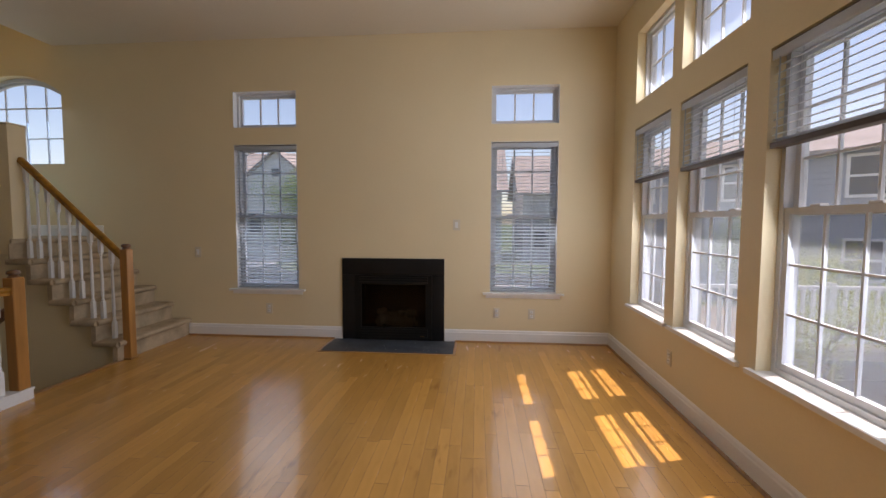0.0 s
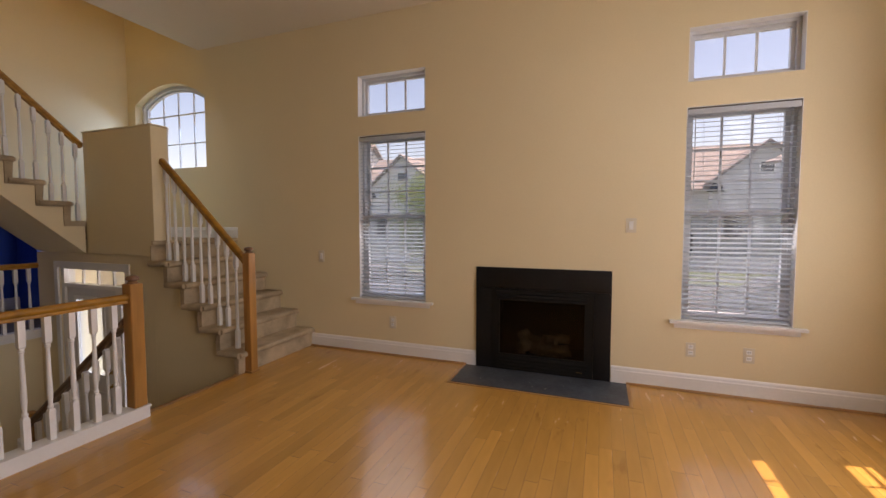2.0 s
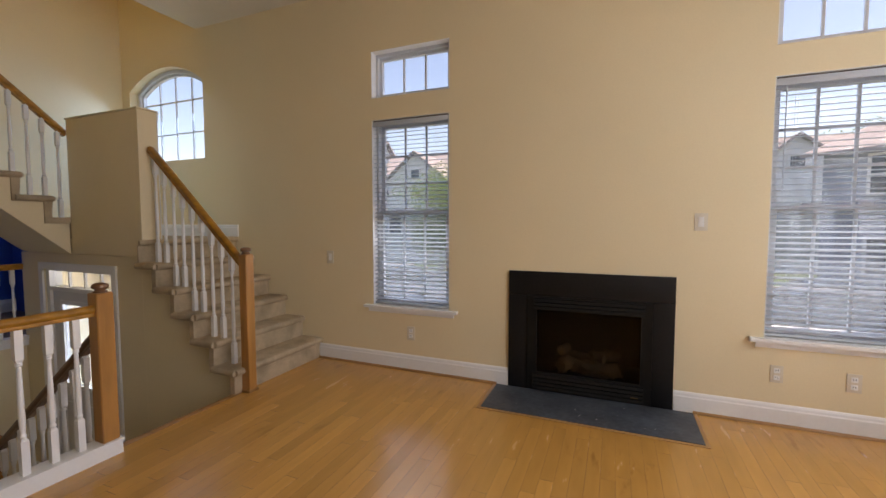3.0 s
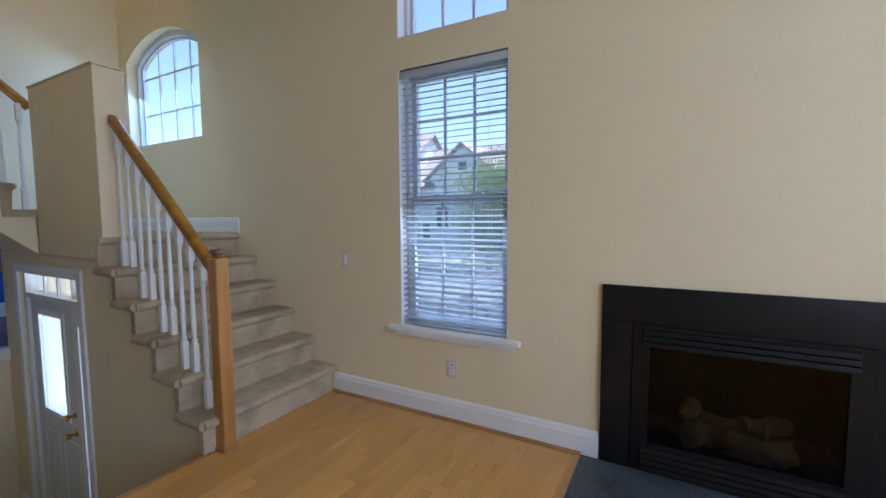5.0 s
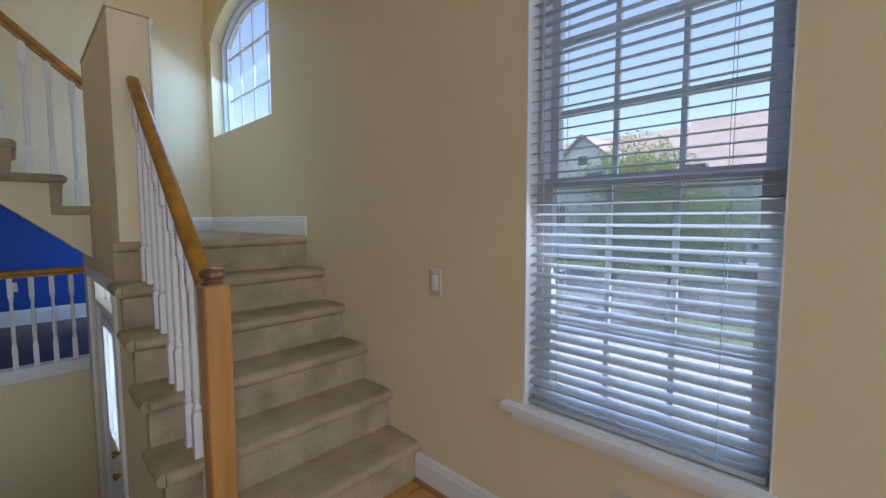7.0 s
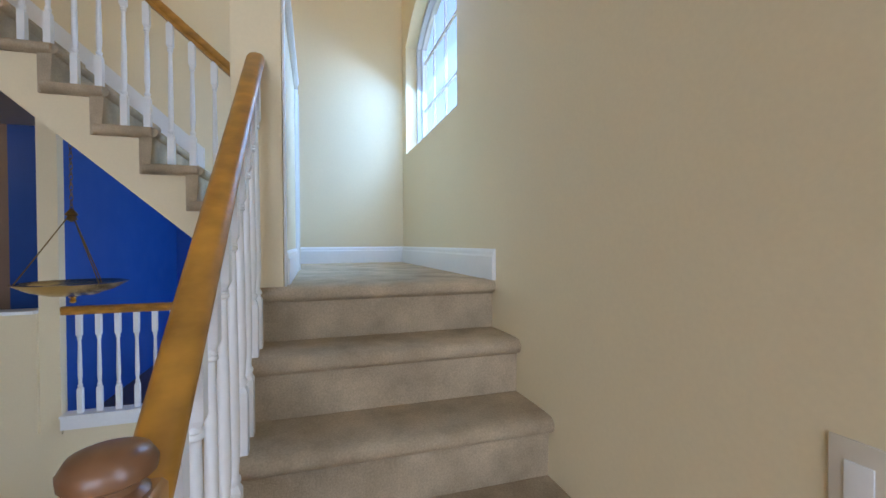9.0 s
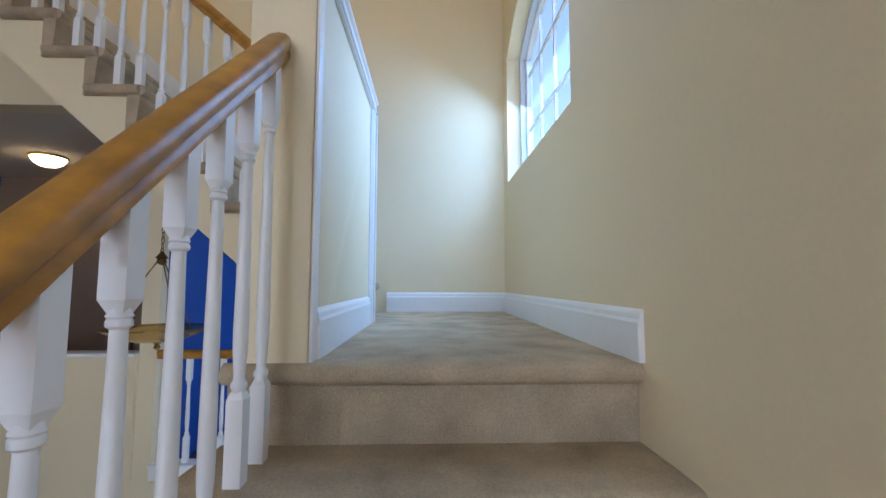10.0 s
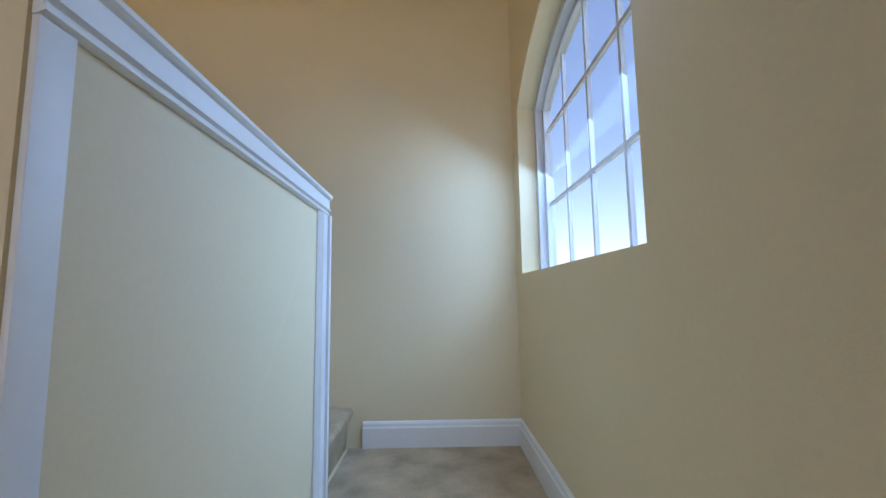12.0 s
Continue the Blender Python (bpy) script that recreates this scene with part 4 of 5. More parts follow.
# ---- upper flight along the landing end wall ----
URUN = 0.2205
def upper_flight():
    s = thing("upper_staircase", -6.4, 3.6, LZ, "beige carpeted upper stair flight with a cream stringer", "stairs")
    nos = lambda k: 5.150 - URUN * (k - 1)
    for k in range(1, 14):
        z, ny = LZ + R * k, nos(k)
        prof = [(ny - 0.036, z - R - 0.001)]
        for i in range(9):
            a = -math.pi / 2 + math.pi * i / 8
            prof.append((ny - 0.026 + 0.026 * math.cos(a), z - 0.026 + 0.026 * math.sin(a)))
        back = ny - URUN - 0.0895
        prof += [(ny - 0.10, z + 0.002), (back, z), (back, z - 0.055), (ny - 0.090, z - 0.055), (ny - 0.090, z - R - 0.001)]
        bm = bmesh.new()
        prism(bm, prof, "x", XL + 0.001, -6.012)
        if k > 1:
            tube(bm, [(-6.012, ny - 0.026, z - 0.026), (-6.010, back + 0.02, z - 0.026)], 0.0265, 10)
        part("carpet_step", bm, CARPET, s, smooth=True)
    # closed side and sloped underside
    bm = bmesh.new()
    pts = [(5.03, 1.045), (5.03, LZ + R - 0.056)]
    for k in range(2, 14):
        pts += [(nos(k) - 0.089, LZ + R * (k - 1) - 0.056), (nos(k) - 0.089, LZ + R * k - 0.056)]
    pts += [(nos(14), LZ + 13 * R - 0.056), (nos(14), 1.045 + (5.045 - nos(14)) * 0.878)]
    prism(bm, pts, "x", XL + 0.002, -6.028)
    part("stringer", bm, WALL, s, "cream painted stringer")
    bm = bmesh.new()
    y0, y1 = nos(4) + 0.05, nos(13)
    prism(bm, [(y0, LZ + 0.86), (y0, LZ + 0.70), (y1, LZ + 0.70 + (y0 - y1) * R / URUN), (y1, LZ + 0.86 + (y0 - y1) * R / URUN)], "x", XL + 0.0005, XL + 0.018)
    part("skirt_board", bm, WHITE, s, "white skirt board")
    r = thing("upper_railing", -6.05, 4.0, LZ, "oak handrail with white balusters on the upper stairs", "railing")
    sl = 0.875
    yb, zb = 5.029, 2.165
    part("handrail", rail_mesh("handrail", (-6.055, yb, zb), (-6.055, 2.6, zb + (yb - 2.6) * sl), OAKRAIL), OAKRAIL, r, smooth=True)
    for k in range(1, 12):
        for off in (0.06, 0.168):
            y = nos(k) - off
            if y > 5.03:
                continue
            top = zb + (yb - y) * sl + 0.004
            me = baluster_mesh("baluster", top - LZ - R * k, sl, 0.165, 0.13)
            share("baluster", me, r, -0.005, y - 4.0, R * k, 0, 0, -90)
    structure(boxpart("upper_floor", (XL, -5.5, YB, nos(14), LZ + 14 * R - 0.3, LZ + 14 * R), CARPET), "carpeted upper hall floor", "floor")


upper_flight()


# ---- entry door ----
def entry_door():
    y = 5.06
    d = thing("door_1", -6.05, 5.13, FZ, "closed white entry door with a tall glass pane, transom and sidelight", "door", kind="structure")
    bm = bmesh.new()
    holed(bm, "y", y - 0.018, y - 0.0005, DX[0] - 0.055, DX[1] + 0.055, FZ, DZT + 0.06, [(DX[0] + 0.01, DX[1] - 0.01, FZ - 1, DZT - 0.01)])
    part("casing", bm, WHITE, d)
    bm = bmesh.new()
    holed(bm, "y", y + 0.02, y + 0.13, DX[0] + 0.001, DX[1] - 0.001, FZ, DZT - 0.001,
          [(-6.545, -5.490, 0.692, 0.858), (-6.545, -5.665, FZ - 1, 0.652), (-5.585, -5.500, FZ + 0.25, 0.500)])
    part("door_frame", bm, WHITE, d)
    leaf = bmesh.new()
    holed(leaf, "y", y + 0.045, y + 0.088, -6.543, -5.667, FZ + 0.005, 0.648, [(-6.375, -5.915, -0.315, 0.525)])
    lf = part("door_leaf", leaf, DOORP, d)
    bm = bmesh.new()
    holed(bm, "y", y + 0.034, y + 0.0445, -6.405, -5.885, -0.345, 0.555, [(-6.365, -5.925, -0.305, 0.515)])
    part("glass_moulding", bm, WHITE, lf)
    boxpart("glass_pane", (-6.374, -5.916, y + 0.062, y + 0.068, -0.314, 0.524), FROST, lf, "frosted glass pane").visible_shadow = False
    for (a, b) in ((-6.43, -6.13), (-6.07, -5.77)):
        bm = bmesh.new()
        holed(bm, "y", y + 0.038, y + 0.0445, a, b, FZ + 0.22, -0.50, [(a + 0.03, b - 0.03, FZ + 0.25, -0.53)])
        part("door_panel", bm, DOORP, lf)
    for z, r in ((-0.255, 0.026), (-0.410, 0.028)):
        bm = bmesh.new()
        lathe(bm, [(r, 0), (r, 0.006), (0.012, 0.012), (0.011, 0.035), (0.022, 0.045), (0.026, 0.055), (0.020, 0.066), (0.004, 0.07)], 14)
        bm.transform(pose(-5.800, y + 0.044, z, 90))
        part("door_knob" if z < -0.3 else "deadbolt", bm, BRASS, lf, "polished brass knob", smooth=True)
    bm = bmesh.new()
    box(bm, -6.544, -5.491, y + 0.07, y + 0.075, 0.693, 0.857)
    part("transom_pane", bm, GLASS, d).visible_shadow = False
    bm = bmesh.new()
    for i in range(1, 4):
        u = -6.545 + 1.055 * i / 4
        box(bm, u - 0.009, u + 0.009, y + 0.06, y + 0.085, 0.692, 0.858)
    part("transom_bars", bm, WHITE, d)
    boxpart("sidelight_pane", (-5.584, -5.501, y + 0.07, y + 0.075, FZ + 0.251, 0.499), FROST, d).visible_shadow = False
    bm = bmesh.new()
    for i in range(1, 5):
        z = FZ + 0.25 + (0.25 - FZ) * i / 5
        box(bm, -5.585, -5.500, y + 0.06, y + 0.085, z - 0.008, z + 0.008)
    part("sidelight_bars", bm, WHITE, d)


entry_door()


# ---- hall door, lamps ----
def hall_door():
    d = thing("door_2", -8.86, 1.3, 0, "closed flat brown-grey hall door in shade", "door", kind="structure")
    boxpart("door_leaf", (-8.858, -8.835, 0.60, 2.03, 0.01, 1.97), DIMDOOR, d)
    bm = bmesh.new()
    holed(bm, "x", -8.859, -8.825, 0.51, 2.12, 0.0, 2.07, [(0.595, 2.035, -1, 1.982)])
    part("casing", bm, DIMDOOR, d)


hall_door()


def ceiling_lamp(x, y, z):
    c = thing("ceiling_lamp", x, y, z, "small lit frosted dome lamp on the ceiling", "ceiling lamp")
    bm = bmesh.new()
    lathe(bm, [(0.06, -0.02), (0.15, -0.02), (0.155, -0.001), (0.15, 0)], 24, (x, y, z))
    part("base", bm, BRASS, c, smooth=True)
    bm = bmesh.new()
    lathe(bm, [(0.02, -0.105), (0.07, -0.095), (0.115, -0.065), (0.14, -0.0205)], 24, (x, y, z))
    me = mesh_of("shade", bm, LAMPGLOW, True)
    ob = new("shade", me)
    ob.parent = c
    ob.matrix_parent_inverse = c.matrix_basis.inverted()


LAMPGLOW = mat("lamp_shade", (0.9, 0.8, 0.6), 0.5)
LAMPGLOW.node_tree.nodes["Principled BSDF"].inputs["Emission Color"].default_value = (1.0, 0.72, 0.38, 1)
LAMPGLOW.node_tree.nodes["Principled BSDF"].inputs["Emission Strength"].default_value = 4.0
ceiling_lamp(-8.04, 1.76, 2.62)
# Unseen second lamp with a fill bulb, added to warm the upper stairwell.
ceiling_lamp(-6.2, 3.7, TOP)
upper_fill = new("upper_fill_light", bpy.data.lights.new("upper_fill_light", 'POINT'))
upper_fill.data.energy, upper_fill.data.color, upper_fill.data.shadow_soft_size = FILL_UPPER, (1.0, 0.82, 0.36), 0.06
upper_fill.matrix_world = pose(-6.2, 3.7, TOP - 0.20)


def chandelier(x, y, z):
    c = thing("chandelier", x, y, z, "hanging brass bowl chandelier with thin rods and chain", "chandelier")
    bm = bmesh.new()
    lathe(bm, [(0.02, -0.085), (0.12, -0.075), (0.21, -0.045), (0.27, -0.008), (0.285, 0.0), (0.265, 0.004), (0.2, -0.03), (0.1, -0.06), (0.01, -0.068)], 32, (x, y, z))
    part("bowl", bm, BRASS, c, smooth=True)
    bm = bmesh.new()
    lathe(bm, [(0.006, -0.13), (0.02, -0.118), (0.012, -0.1), (0.024, -0.088)], 14, (x, y, z))
    part("finial", bm, BRASS, c, smooth=True)
    for i in range(3):
        a = 0.9 + i * 2.094
        bm = bmesh.new()
        tube(bm, [(x + 0.26 * math.cos(a), y + 0.26 * math.sin(a), z), (x + 0.02 * math.cos(a), y + 0.02 * math.sin(a), z + 0.40)], 0.004, 6)
        part("rod", bm, DARKBRASS, c)
    bm = bmesh.new()
    lathe(bm, [(0.006, 0.375), (0.03, 0.39), (0.022, 0.41), (0.035, 0.42), (0.012, 0.45), (0.004, 0.46)], 14, (x, y, z))
    part("hub", bm, DARKBRASS, c, smooth=True)
    top = 1.045 + (5.045 - y) * 0.878
    n = int((top - z - 0.45) / 0.032)
    for i in range(n + 1):
        zc = z + 0.46 + i * 0.032
        bm = bmesh.new()
        pts = [(math.cos(q) * 0.009 if i % 2 else 0.0, 0.0 if i % 2 else math.cos(q) * 0.009, math.sin(q) * 0.02) for q in [k * math.pi / 4 for k in range(9)]]
        tube(bm, [(x + p[0], y + p[1], zc + p[2]) for p in pts], 0.0028, 5)
        part("chain_link", bm, DARKBRASS, c)


chandelier(-6.50, 3.87, 1.12)


# ---- switches and sockets ----
def wall_plate(name, x, z, label, category, kind_, w=0.072, h=0.118, axis="y", out=-1, at_=YW):
    t = thing(name, *((x, at_, z) if axis == "y" else (at_, x, z)), label, category, rz=0 if axis == "y" else (90 if at_ > 0 else -90))

    def lp(nm, dims, m, lab="", bev=0.0):
        bm = bmesh.new()
        box(bm, *dims)
        ob = new(nm, mesh_of(nm, bm, m, bev > 0, bev))
        ob.parent = t
        return tagged(ob, lab)
    s = -1 if axis == "y" else 1
    ys = lambda a, b: sorted((s * a, s * b))
    lp("plate", (-w / 2, w / 2, *ys(0.0002, 0.006), -h / 2, h / 2), PLATE, bev=0.002)
    if kind_ == "switch":
        lp("rocker", (-0.017, 0.017, *ys(0.0062, 0.010), -0.034, 0.034), WHITE, bev=0.002)
    else:
        for q in (-0.024, 0.024):
            lp("socket", (-0.017, 0.017, *ys(0.0062, 0.008), q - 0.016, q + 0.016), WHITE, bev=0.003)
            for e in (-0.006, 0.006):
                lp("slot", (e - 0.0015, e + 0.0015, *ys(0.0081, 0.0086), q - 0.004, q + 0.007), SLOT)
    return t


wall_plate("light_switch", -3.730, 1.010, "off-white light switch on the cream wall", "light switch", "switch", 0.075, 0.125)
wall_plate("light_switch", -0.620, 1.346, "off-white light switch above the fireplace side", "light switch", "switch", 0.08, 0.12)
wall_plate("wall_socket", -2.854, 0.343, "off-white wall socket below a window", "socket", "socket", 0.075, 0.125)
wall_plate("wall_socket", -0.158, 0.344, "off-white wall socket below a window", "socket", "socket", 0.07, 0.115)
wall_plate("wall_socket", 0.236, 0.338, "off-white wall socket below a window", "socket", "socket", 0.075, 0.118)
wall_plate("wall_socket", 4.55, 0.34, "off-white wall socket on the sunny wall", "socket", "socket", axis="x", at_=XR, w=0.075)
wall_plate("wall_socket", 4.62, 0.48, "white wall socket on the blue wall", "socket", "socket", axis="x", at_=-9.66)


# ---- outdoors ----
# Eave out of view, added to keep the sun off the front blinds.
structure(boxpart("roof_eave", (XL - 0.4, XR + WT, YW + WT + 0.001, YW + WT + 0.56, TOP - 0.06, TOP + 0.16), WHITE), "unseen white eave added to shade the front windows", "eave")
structure(boxpart("ground", (-600, 600, -400, 800, -2.2, -1.62), LAWN), "green lawn that reaches the horizon", "ground")
structure(boxpart("road", (-80, 80, 18.5, 26, -1.62, -1.60), ASPHALT), "grey asphalt street", "road")
structure(boxpart("pavement", (-80, 80, 9.6, 14.6, -1.62, -1.56), CONCRETE), "pale concrete pavement", "pavement")
structure(boxpart("porch_slab", (-6.80, -5.35, 5.20, 9.6, FZ - 0.2, FZ - 0.06), CONCRETE), "pale concrete porch", "pavement")
structure(boxpart("side_path", (3.4, 12.5, -8, 16, -1.62, -1.585), CONCRETE), "pale concrete side yard", "pavement")


def house(x, y, w, d, h, rz, siding, label, cols, z0=-1.6, roof_h=3.0, gable=None):
    """A far house: walls, gabled roof, rows of windows with frame, bars and pane on the face towards us."""
    H = thing("house", x, y, z0, label, "house", rz=rz)

    def lp(nm, bm, m, lab="", par=None):
        ob = new(nm, mesh_of(nm, bm, m))
        ob.parent = par or H
        return tagged(ob, lab)
    bm = bmesh.new()
    box(bm, -w / 2, w / 2, 0, d, 0, h)
    n = int(h / 0.22)
    for i in range(n):
        prism(bm, [(-0.03, i * 0.22), (-0.001, i * 0.22), (-0.001, i * 0.22 + 0.2)], "x", -w / 2, w / 2)
    lp("wall", bm, siding)
    bm = bmesh.new()
    prism(bm, [(-0.6, h - 0.15), (d / 2, h + roof_h), (d + 0.6, h - 0.15), (d + 0.6, h - 0.02), (d / 2, h + roof_h + 0.2), (-0.6, h - 0.02)], "x", -w / 2 - 0.5, w / 2 + 0.5)
    lp("roof", bm, ROOF)
    bm = bmesh.new()
    prism(bm, [(0, h), (d, h), (d / 2, h + roof_h)], "x", -w / 2, w / 2)
    lp("gable", bm, siding)
    if gable:
        gx, gw, gz, gr, gy = gable
        bm = bmesh.new()
        prism(bm, [(gx - gw, 0), (gx + gw, 0), (gx + gw, gz), (gx, gz + gr), (gx - gw, gz)], "y", -1.2, -0.035)
        lp("gable_front", bm, siding, "pale siding on the front gable")
        bm = bmesh.new()
        k = 1.12
        prism(bm, [(gx - gw * k, gz - gr * (k - 1)), (gx, gz + gr), (gx + gw * k, gz - gr * (k - 1)), (gx + gw * k, gz - gr * (k - 1) + 0.18), (gx, gz + gr + 0.18), (gx - gw * k, gz - gr * (k - 1) + 0.18)], "y", -1.6, gy)
        lp("gable_roof", bm, ROOF)
        for sgn in (-1, 1):
            bm = bmesh.new()
            prism(bm, [(gx + sgn * gw * 1.14, gz - gr * 0.30), (gx + sgn * gw * 0.80, gz - gr * 0.30), (gx + sgn * gw * 0.86, gz - 0.12 * gr), (gx + sgn * gw * 1.02, gz - 0.06 * gr)], "y", -1.55, -1.21)
            lp("eave_return", bm, PANE, "dark eave return")
        for u, zf, hw, hh in ((gx - gw * 0.60, 2.2, 0.5, 1.5), (gx + gw * 0.74, 2.2, 0.5, 1.5), (gx, gz + gr * 0.22, 0.35, 0.6)):
            bm = bmesh.new()
            holed(bm, "y", -1.28, -1.21, u - hw - 0.1, u + hw + 0.1, zf - 0.1, zf + hh + 0.1, [(u - hw, u + hw, zf, zf + hh)])
            win = lp("window", bm, WHITE)
            bm = bmesh.new()
            box(bm, u - hw, u + hw, -1.26, -1.22, zf, zf + hh)
            lp("pane", bm, PANE, "", win)
    for zf in (1.0, 3.9, 6.6):
        if zf + 1.6 > h:
            continue
        for i in range(cols):
            u = -w / 2 + w * (i + 0.5) / cols
            bm = bmesh.new()
            holed(bm, "y", -0.10, -0.035, u - 0.55, u + 0.55, zf, zf + 1.5, [(u - 0.45, u + 0.45, zf + 0.1, zf + 1.4)])
            box(bm, u - 0.45, u + 0.45, -0.085, -0.045, zf + 0.71, zf + 0.79)
            win = lp("window", bm, WHITE)
            bm = bmesh.new()
            box(bm, u - 0.45, u + 0.45, -0.07, -0.06, zf + 0.1, zf + 1.4)
            lp("pane", bm, PANE, "", win)
    return H


house(-15.5, 33, 10, 10, 5.4, 0, SIDING_A, "pale townhouse with a front gable across the street", 4, roof_h=3.6, gable=(0.0, 2.9, 5.9, 2.4, 4.6))
house(-4.3, 33, 11.4, 10, 5.4, 0, SIDING_A, "pale townhouse with brown shingle roof across the street", 4, roof_h=4.0)
house(8.7, 35, 11, 10, 5.4, 0, SIDING_A, "pale townhouse with a front gable across the street", 4, roof_h=3.5, gable=(0.0, 2.85, 5.8, 2.3, 4.6))
house(-29.0, 34, 13, 10, 6.8, 0, SIDING_A, "pale townhouse with brown shingle roof across the street", 4, roof_h=4.0)
house(11.5, 18.0, 15, 9, 5.6, -45, SIDING_B, "dark grey house with white windows beyond the side yard", 4, roof_h=1.4)
house(17.5, 4.0, 11, 9, 5.6, -90, SIDING_B, "dark grey house with white windows beyond the side yard", 4, roof_h=1.4)


def tree(x, y, z, h, crown, seed, name, label, leafm, n=1500, trunk=0.16, low=0.35, leaf=1.0):
    rnd = random.Random(seed)
    t = thing(name, x, y, z, label, "tree" if h > 2.2 else "bush")

    def lp(nm, bm, m, sm=False):
        ob = new(nm, mesh_of(nm, bm, m, sm))
        ob.parent = t
        return ob
    bm = bmesh.new()
    tube(bm, [(0, 0, 0), (0.04, 0.02, h * 0.3), (-0.03, 0.04, h * 0.6), (0.02, 0, h * 0.85)], [trunk, trunk * 0.8, trunk * 0.5, trunk * 0.15], 9)
    tips = []
    for i in range(11):
        a, s = rnd.uniform(0, 6.28), rnd.uniform(low, 0.8) * h
        ln = crown * rnd.uniform(0.6, 1.0)
        e = (math.cos(a) * ln, math.sin(a) * ln, s + ln * rnd.uniform(0.2, 0.7))
        tube(bm, [(0, 0, s), (e[0] * 0.5, e[1] * 0.5, (s + e[2]) / 2 + 0.1), e], [trunk * 0.4, trunk * 0.22, trunk * 0.06], 6)
        tips.append(Vector(e))
        tips.append(Vector((e[0] * 0.6, e[1] * 0.6, (s + e[2]) / 2 + 0.3)))
    tips.append(Vector((0, 0, h * 0.95)))
    lp("trunk", bm, BARK, True)
    verts, faces = [], []
    for i in range(int(n * 4.5)):
        off = Vector((rnd.gauss(0, 1), rnd.gauss(0, 1), rnd.gauss(0, 0.8)))
        off *= min(1.0, 1.5 / max(off.length, 0.01))
        c = rnd.choice(tips) + off * crown * 0.27
        s = crown * rnd.uniform(0.014, 0.034) * leaf
        m = Euler((rnd.uniform(0, 6.28), rnd.uniform(-0.9, 0.9), rnd.uniform(0, 6.28))).to_matrix()
        k = len(verts)
        for p in ((-s, 0, 0), (-s * 0.3, s * 0.55, s * 0.15), (s, 0, -s * 0.1), (-s * 0.3, -s * 0.55, s * 0.15)):
            verts.append(c + m @ Vector(p))
        faces.append((k, k + 1, k + 2, k + 3))
    me = bpy.data.meshes.new("crown")
    me.from_pydata([tuple(v) for v in verts], [], faces)
    me.materials.append(leafm)
    ob = new("crown", me)
    ob.parent = t
    return t


tree(-5.65, 16.6, -1.6, 4.0, 1.95, 3, "street_tree", "leafy green street tree on the lawn", LEAF, 12000, leaf=0.62)
tree(-9.5, 22.5, -1.6, 5.0, 1.9, 5, "street_tree", "leafy green street tree before the townhouses", LEAF, 1500)
tree(14.6, 46.0, -1.6, 9.5, 3.4, 15, "street_tree", "tall dark green tree behind the townhouses", LEAF, 2500, 0.3)
tree(7.2, 13.0, -1.6, 3.4, 1.2, 7, "yard_tree", "leafy green tree in the side yard", LEAF, 2200)
tree(5.3, 8.35, -1.6, 2.5, 0.95, 9, "shrub", "tall yellow-green shrub behind the deck rail", LEAFY, 2600, 0.05, 0.3, 0.8)
tree(4.35, 7.2, -1.6, 1.75, 0.6, 11, "shrub", "yellow-green shrub before the deck rail", LEAFY, 1800, 0.05, 0.2, 0.8)
tree(8.4, 9.2, -1.6, 2.4, 1.1, 12, "shrub", "green shrub behind the deck rail", LEAF, 1800, 0.05, 0.15, 0.8)


def deck():
    """The neighbours' low deck, with a white rail that faces the house's side windows."""
    structure(boxpart("deck", (2.4, 9.4, 7.65, 11.0, -0.60, -0.46), DECKM), "weathered wooden deck in the side yard", "deck")
    r = thing("deck_railing", 5.9, 7.75, -0.46, "white painted wooden deck railing", "railing")
    boxpart("top_rail", (2.4, 9.4, 7.70, 7.80, 0.42, 0.47), WHITE, r, bevel=0.006)
    boxpart("bottom_rail", (2.4, 9.4, 7.72, 7.78, -0.37, -0.32), WHITE, r, bevel=0.006)
    bm = bmesh.new()
    box(bm, -0.022, 0.022, -0.02, 0.02, 0, 0.75)
    me = mesh_of("picket", bm, WHITE)
    for i in range(48):
        share("picket", me, r, -3.40 + i * 0.145, 0, 0.135)
    for x in (2.45, 4.75, 7.05, 9.35):
        boxpart("post", (x - 0.05, x + 0.05, 7.69, 7.81, -0.46, 0.52), WHITE, r, bevel=0.008)


deck()


def car(x, y, rz, paint, label):
    c = thing("car", x, y, -1.6, label, "car", "parked cars", rz=rz)

    def lp(nm, bm, m, par=None, sm=True):
        ob = new(nm, mesh_of(nm, bm, m, sm))
        ob.parent = par or c
        return ob
    bm = bmesh.new()
    prism(bm, [(-2.2, 0.35), (-2.25, 0.7), (-2.1, 0.92), (-1.0, 1.0), (1.1, 1.0), (2.05, 0.85), (2.22, 0.6), (2.15, 0.32)], "y", -0.88, 0.88)
    bmesh.ops.bevel(bm, geom=list(bm.edges), offset=0.07, segments=2, affect='EDGES')
    lp("body", bm, paint)
    bm = bmesh.new()
    prism(bm, [(-1.75, 0.98), (-1.2, 1.42), (0.35, 1.45), (1.15, 0.98)], "y", -0.76, 0.76)
    bmesh.ops.bevel(bm, geom=list(bm.edges), offset=0.08, segments=2, affect='EDGES')
    lp("cabin", bm, PANE)
    bm = bmesh.new()
    prism(bm, [(-1.18, 1.40), (0.34, 1.43), (0.3, 1.48), (-1.1, 1.46)], "y", -0.7, 0.7)
    lp("roof", bm, paint)
    for wx in (-1.4, 1.35):
        for wy in (-0.86, 0.86):
            bm = bmesh.new()
            lathe(bm, [(0.2, -0.1), (0.32, -0.1), (0.33, 0.0), (0.32, 0.1), (0.2, 0.1)], 18)
            bm.transform(pose(wx, wy, 0.33, 90))
            lp("wheel", bm, RUBBER)
    return c


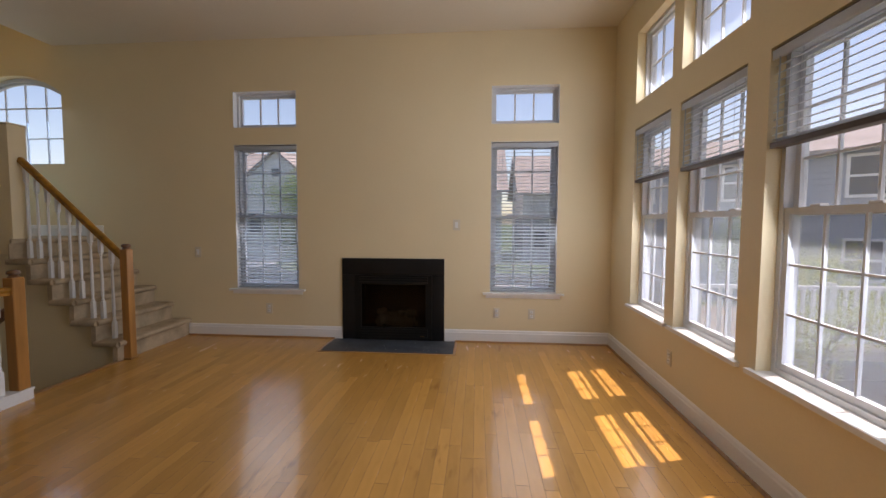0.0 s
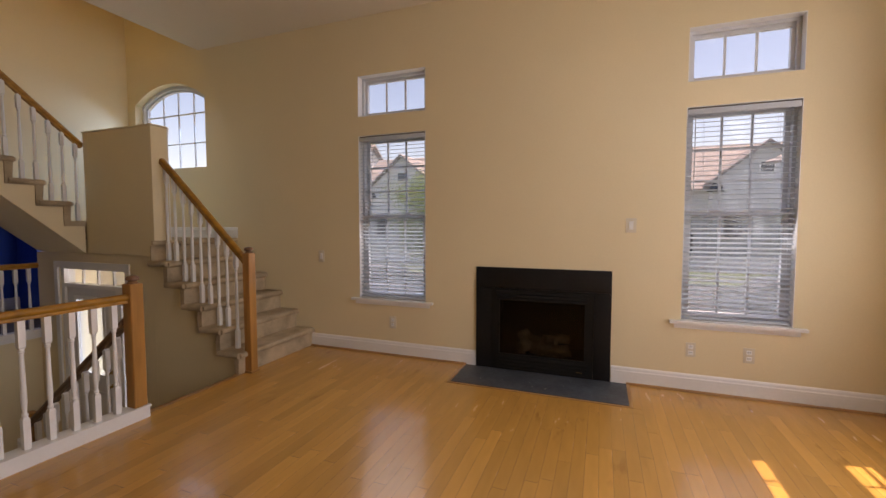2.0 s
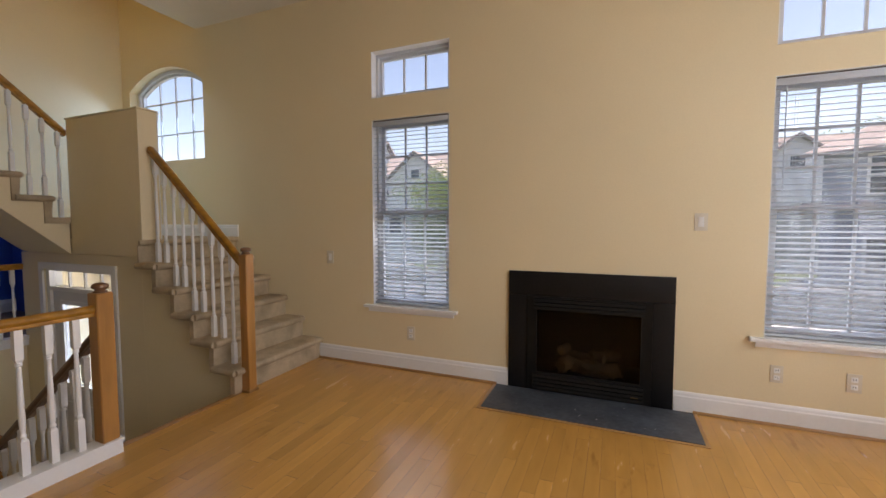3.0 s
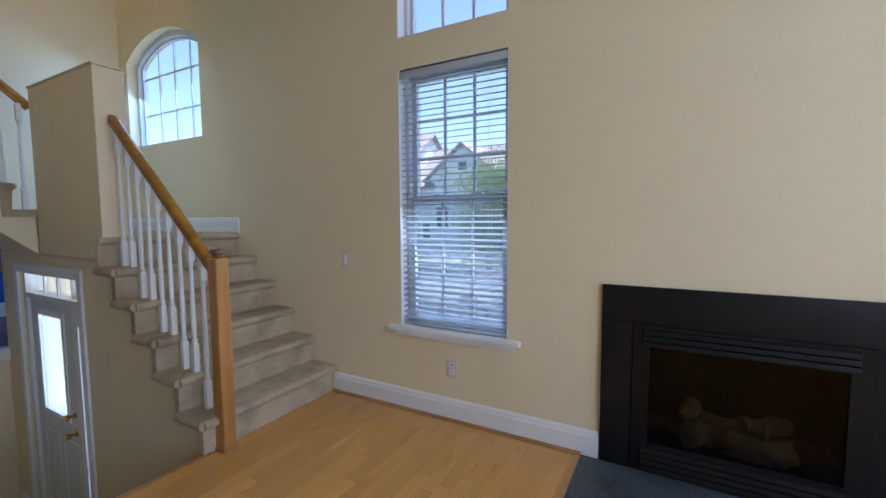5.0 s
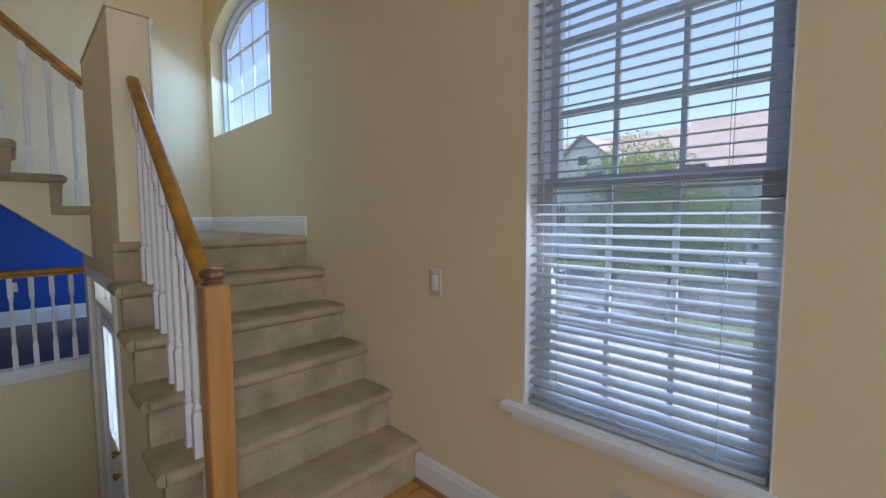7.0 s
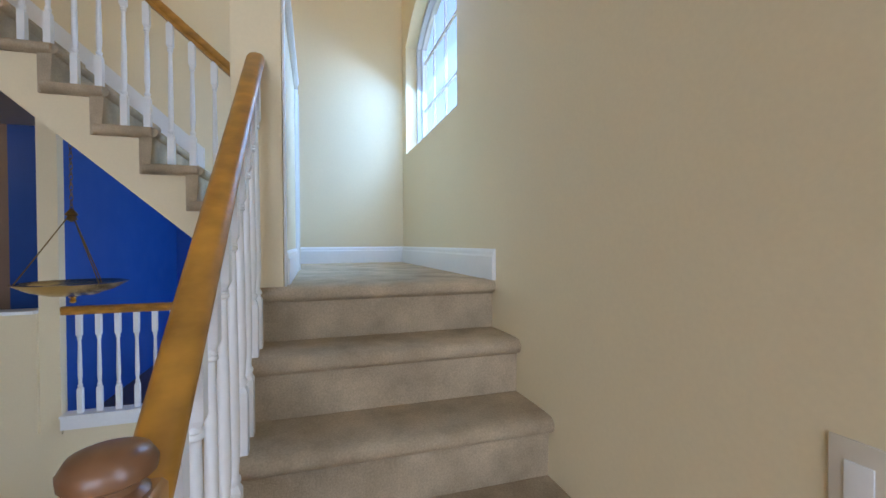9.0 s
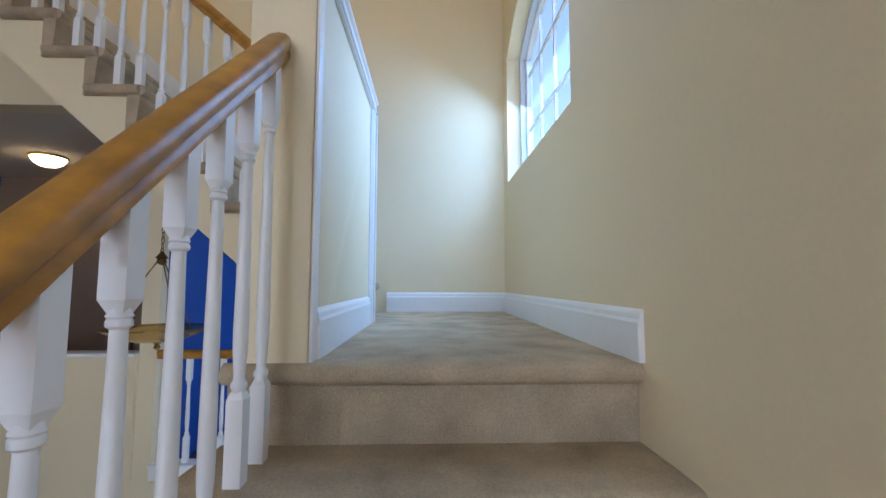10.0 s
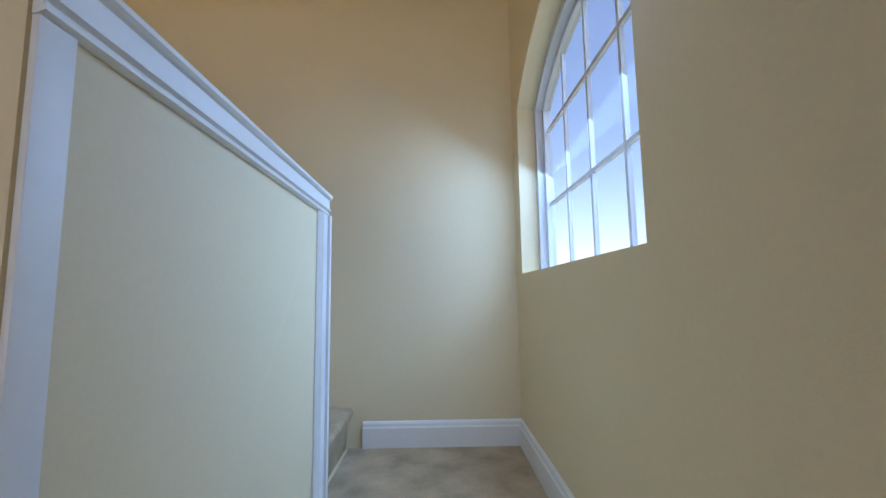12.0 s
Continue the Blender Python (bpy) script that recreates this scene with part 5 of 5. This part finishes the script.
car(-8.3, 15.7, 0, CARW, "parked silver car at the kerb")
car(-4.5, 20.0, 180, CARW, "parked silver car across the street")
car(4.6, 16.2, 0, PANE, "parked dark car at the kerb")


# ---- wooden floor, plank by plank ----
def plank_floor():
    f = thing("floor", -1.3, 2.4, 0, "glossy honey-coloured maple plank floor", "floor", kind="structure")
    rnd = random.Random(21)
    W = 0.0737
    lens = [0.6, 0.85, 1.1, 1.4]
    meshes = {}
    for ln in lens:
        bm = bmesh.new()
        box(bm, 0.0008, W - 0.0008, 0.0016, ln - 0.0016, -0.011, 0.0)
        meshes[ln] = mesh_of("plank", bm, PLANK)
    rest = bmesh.new()
    x = -3.86
    count = 0
    hearth_x, hearth_y = (-2.070, -0.605), 5.505
    while x < XR:
        y = YB - rnd.uniform(0, 0.6)
        for a, b in ((x, min(x + W, hearth_x[0])), (max(x, hearth_x[1]), x + W)):
            if x < hearth_x[0] < x + W and a == x or x < hearth_x[1] < x + W and b == x + W:
                box(rest, a + 0.0006, b - 0.0006, hearth_y + 0.001, YW, -0.011, 0.0)
        over = x + W > hearth_x[0] and x < hearth_x[1]
        lim = hearth_y if over else YW
        while y < lim:
            ln = rnd.choice(lens)
            fits = y >= YB and y + ln <= lim and x + W <= XR
            if fits and y > 1.9 and count < 340:
                share("plank", meshes[ln], f, x + 1.3, y - 2.4, 0, 0, rnd.uniform(-0.1, 0.1))
                count += 1
            else:
                a, b = max(y, YB), min(y + ln, lim)
                if b - a > 0.01:
                    box(rest, x + 0.0003, min(x + W, XR) - 0.0003, a + 0.0004, b - 0.0004, -0.011, 0.0)
            y += ln
        x += W
    for i in range(3):
        box(rest, -3.90, -3.861, 5.06 + i * 0.32, 5.06 + (i + 1) * 0.32 - 0.001, -0.012, 0.0)
    r = part("plank_rest", rest, PLANK, f)
    tagged(r, kind="stuff")
    structure(boxpart("floor_nosing", (-3.91, -3.861, 4.166, 5.059, -0.03, 0.004), SHOE, bevel=0.006), "wooden nosing at the top of the lower stairs", "trim")


plank_floor()
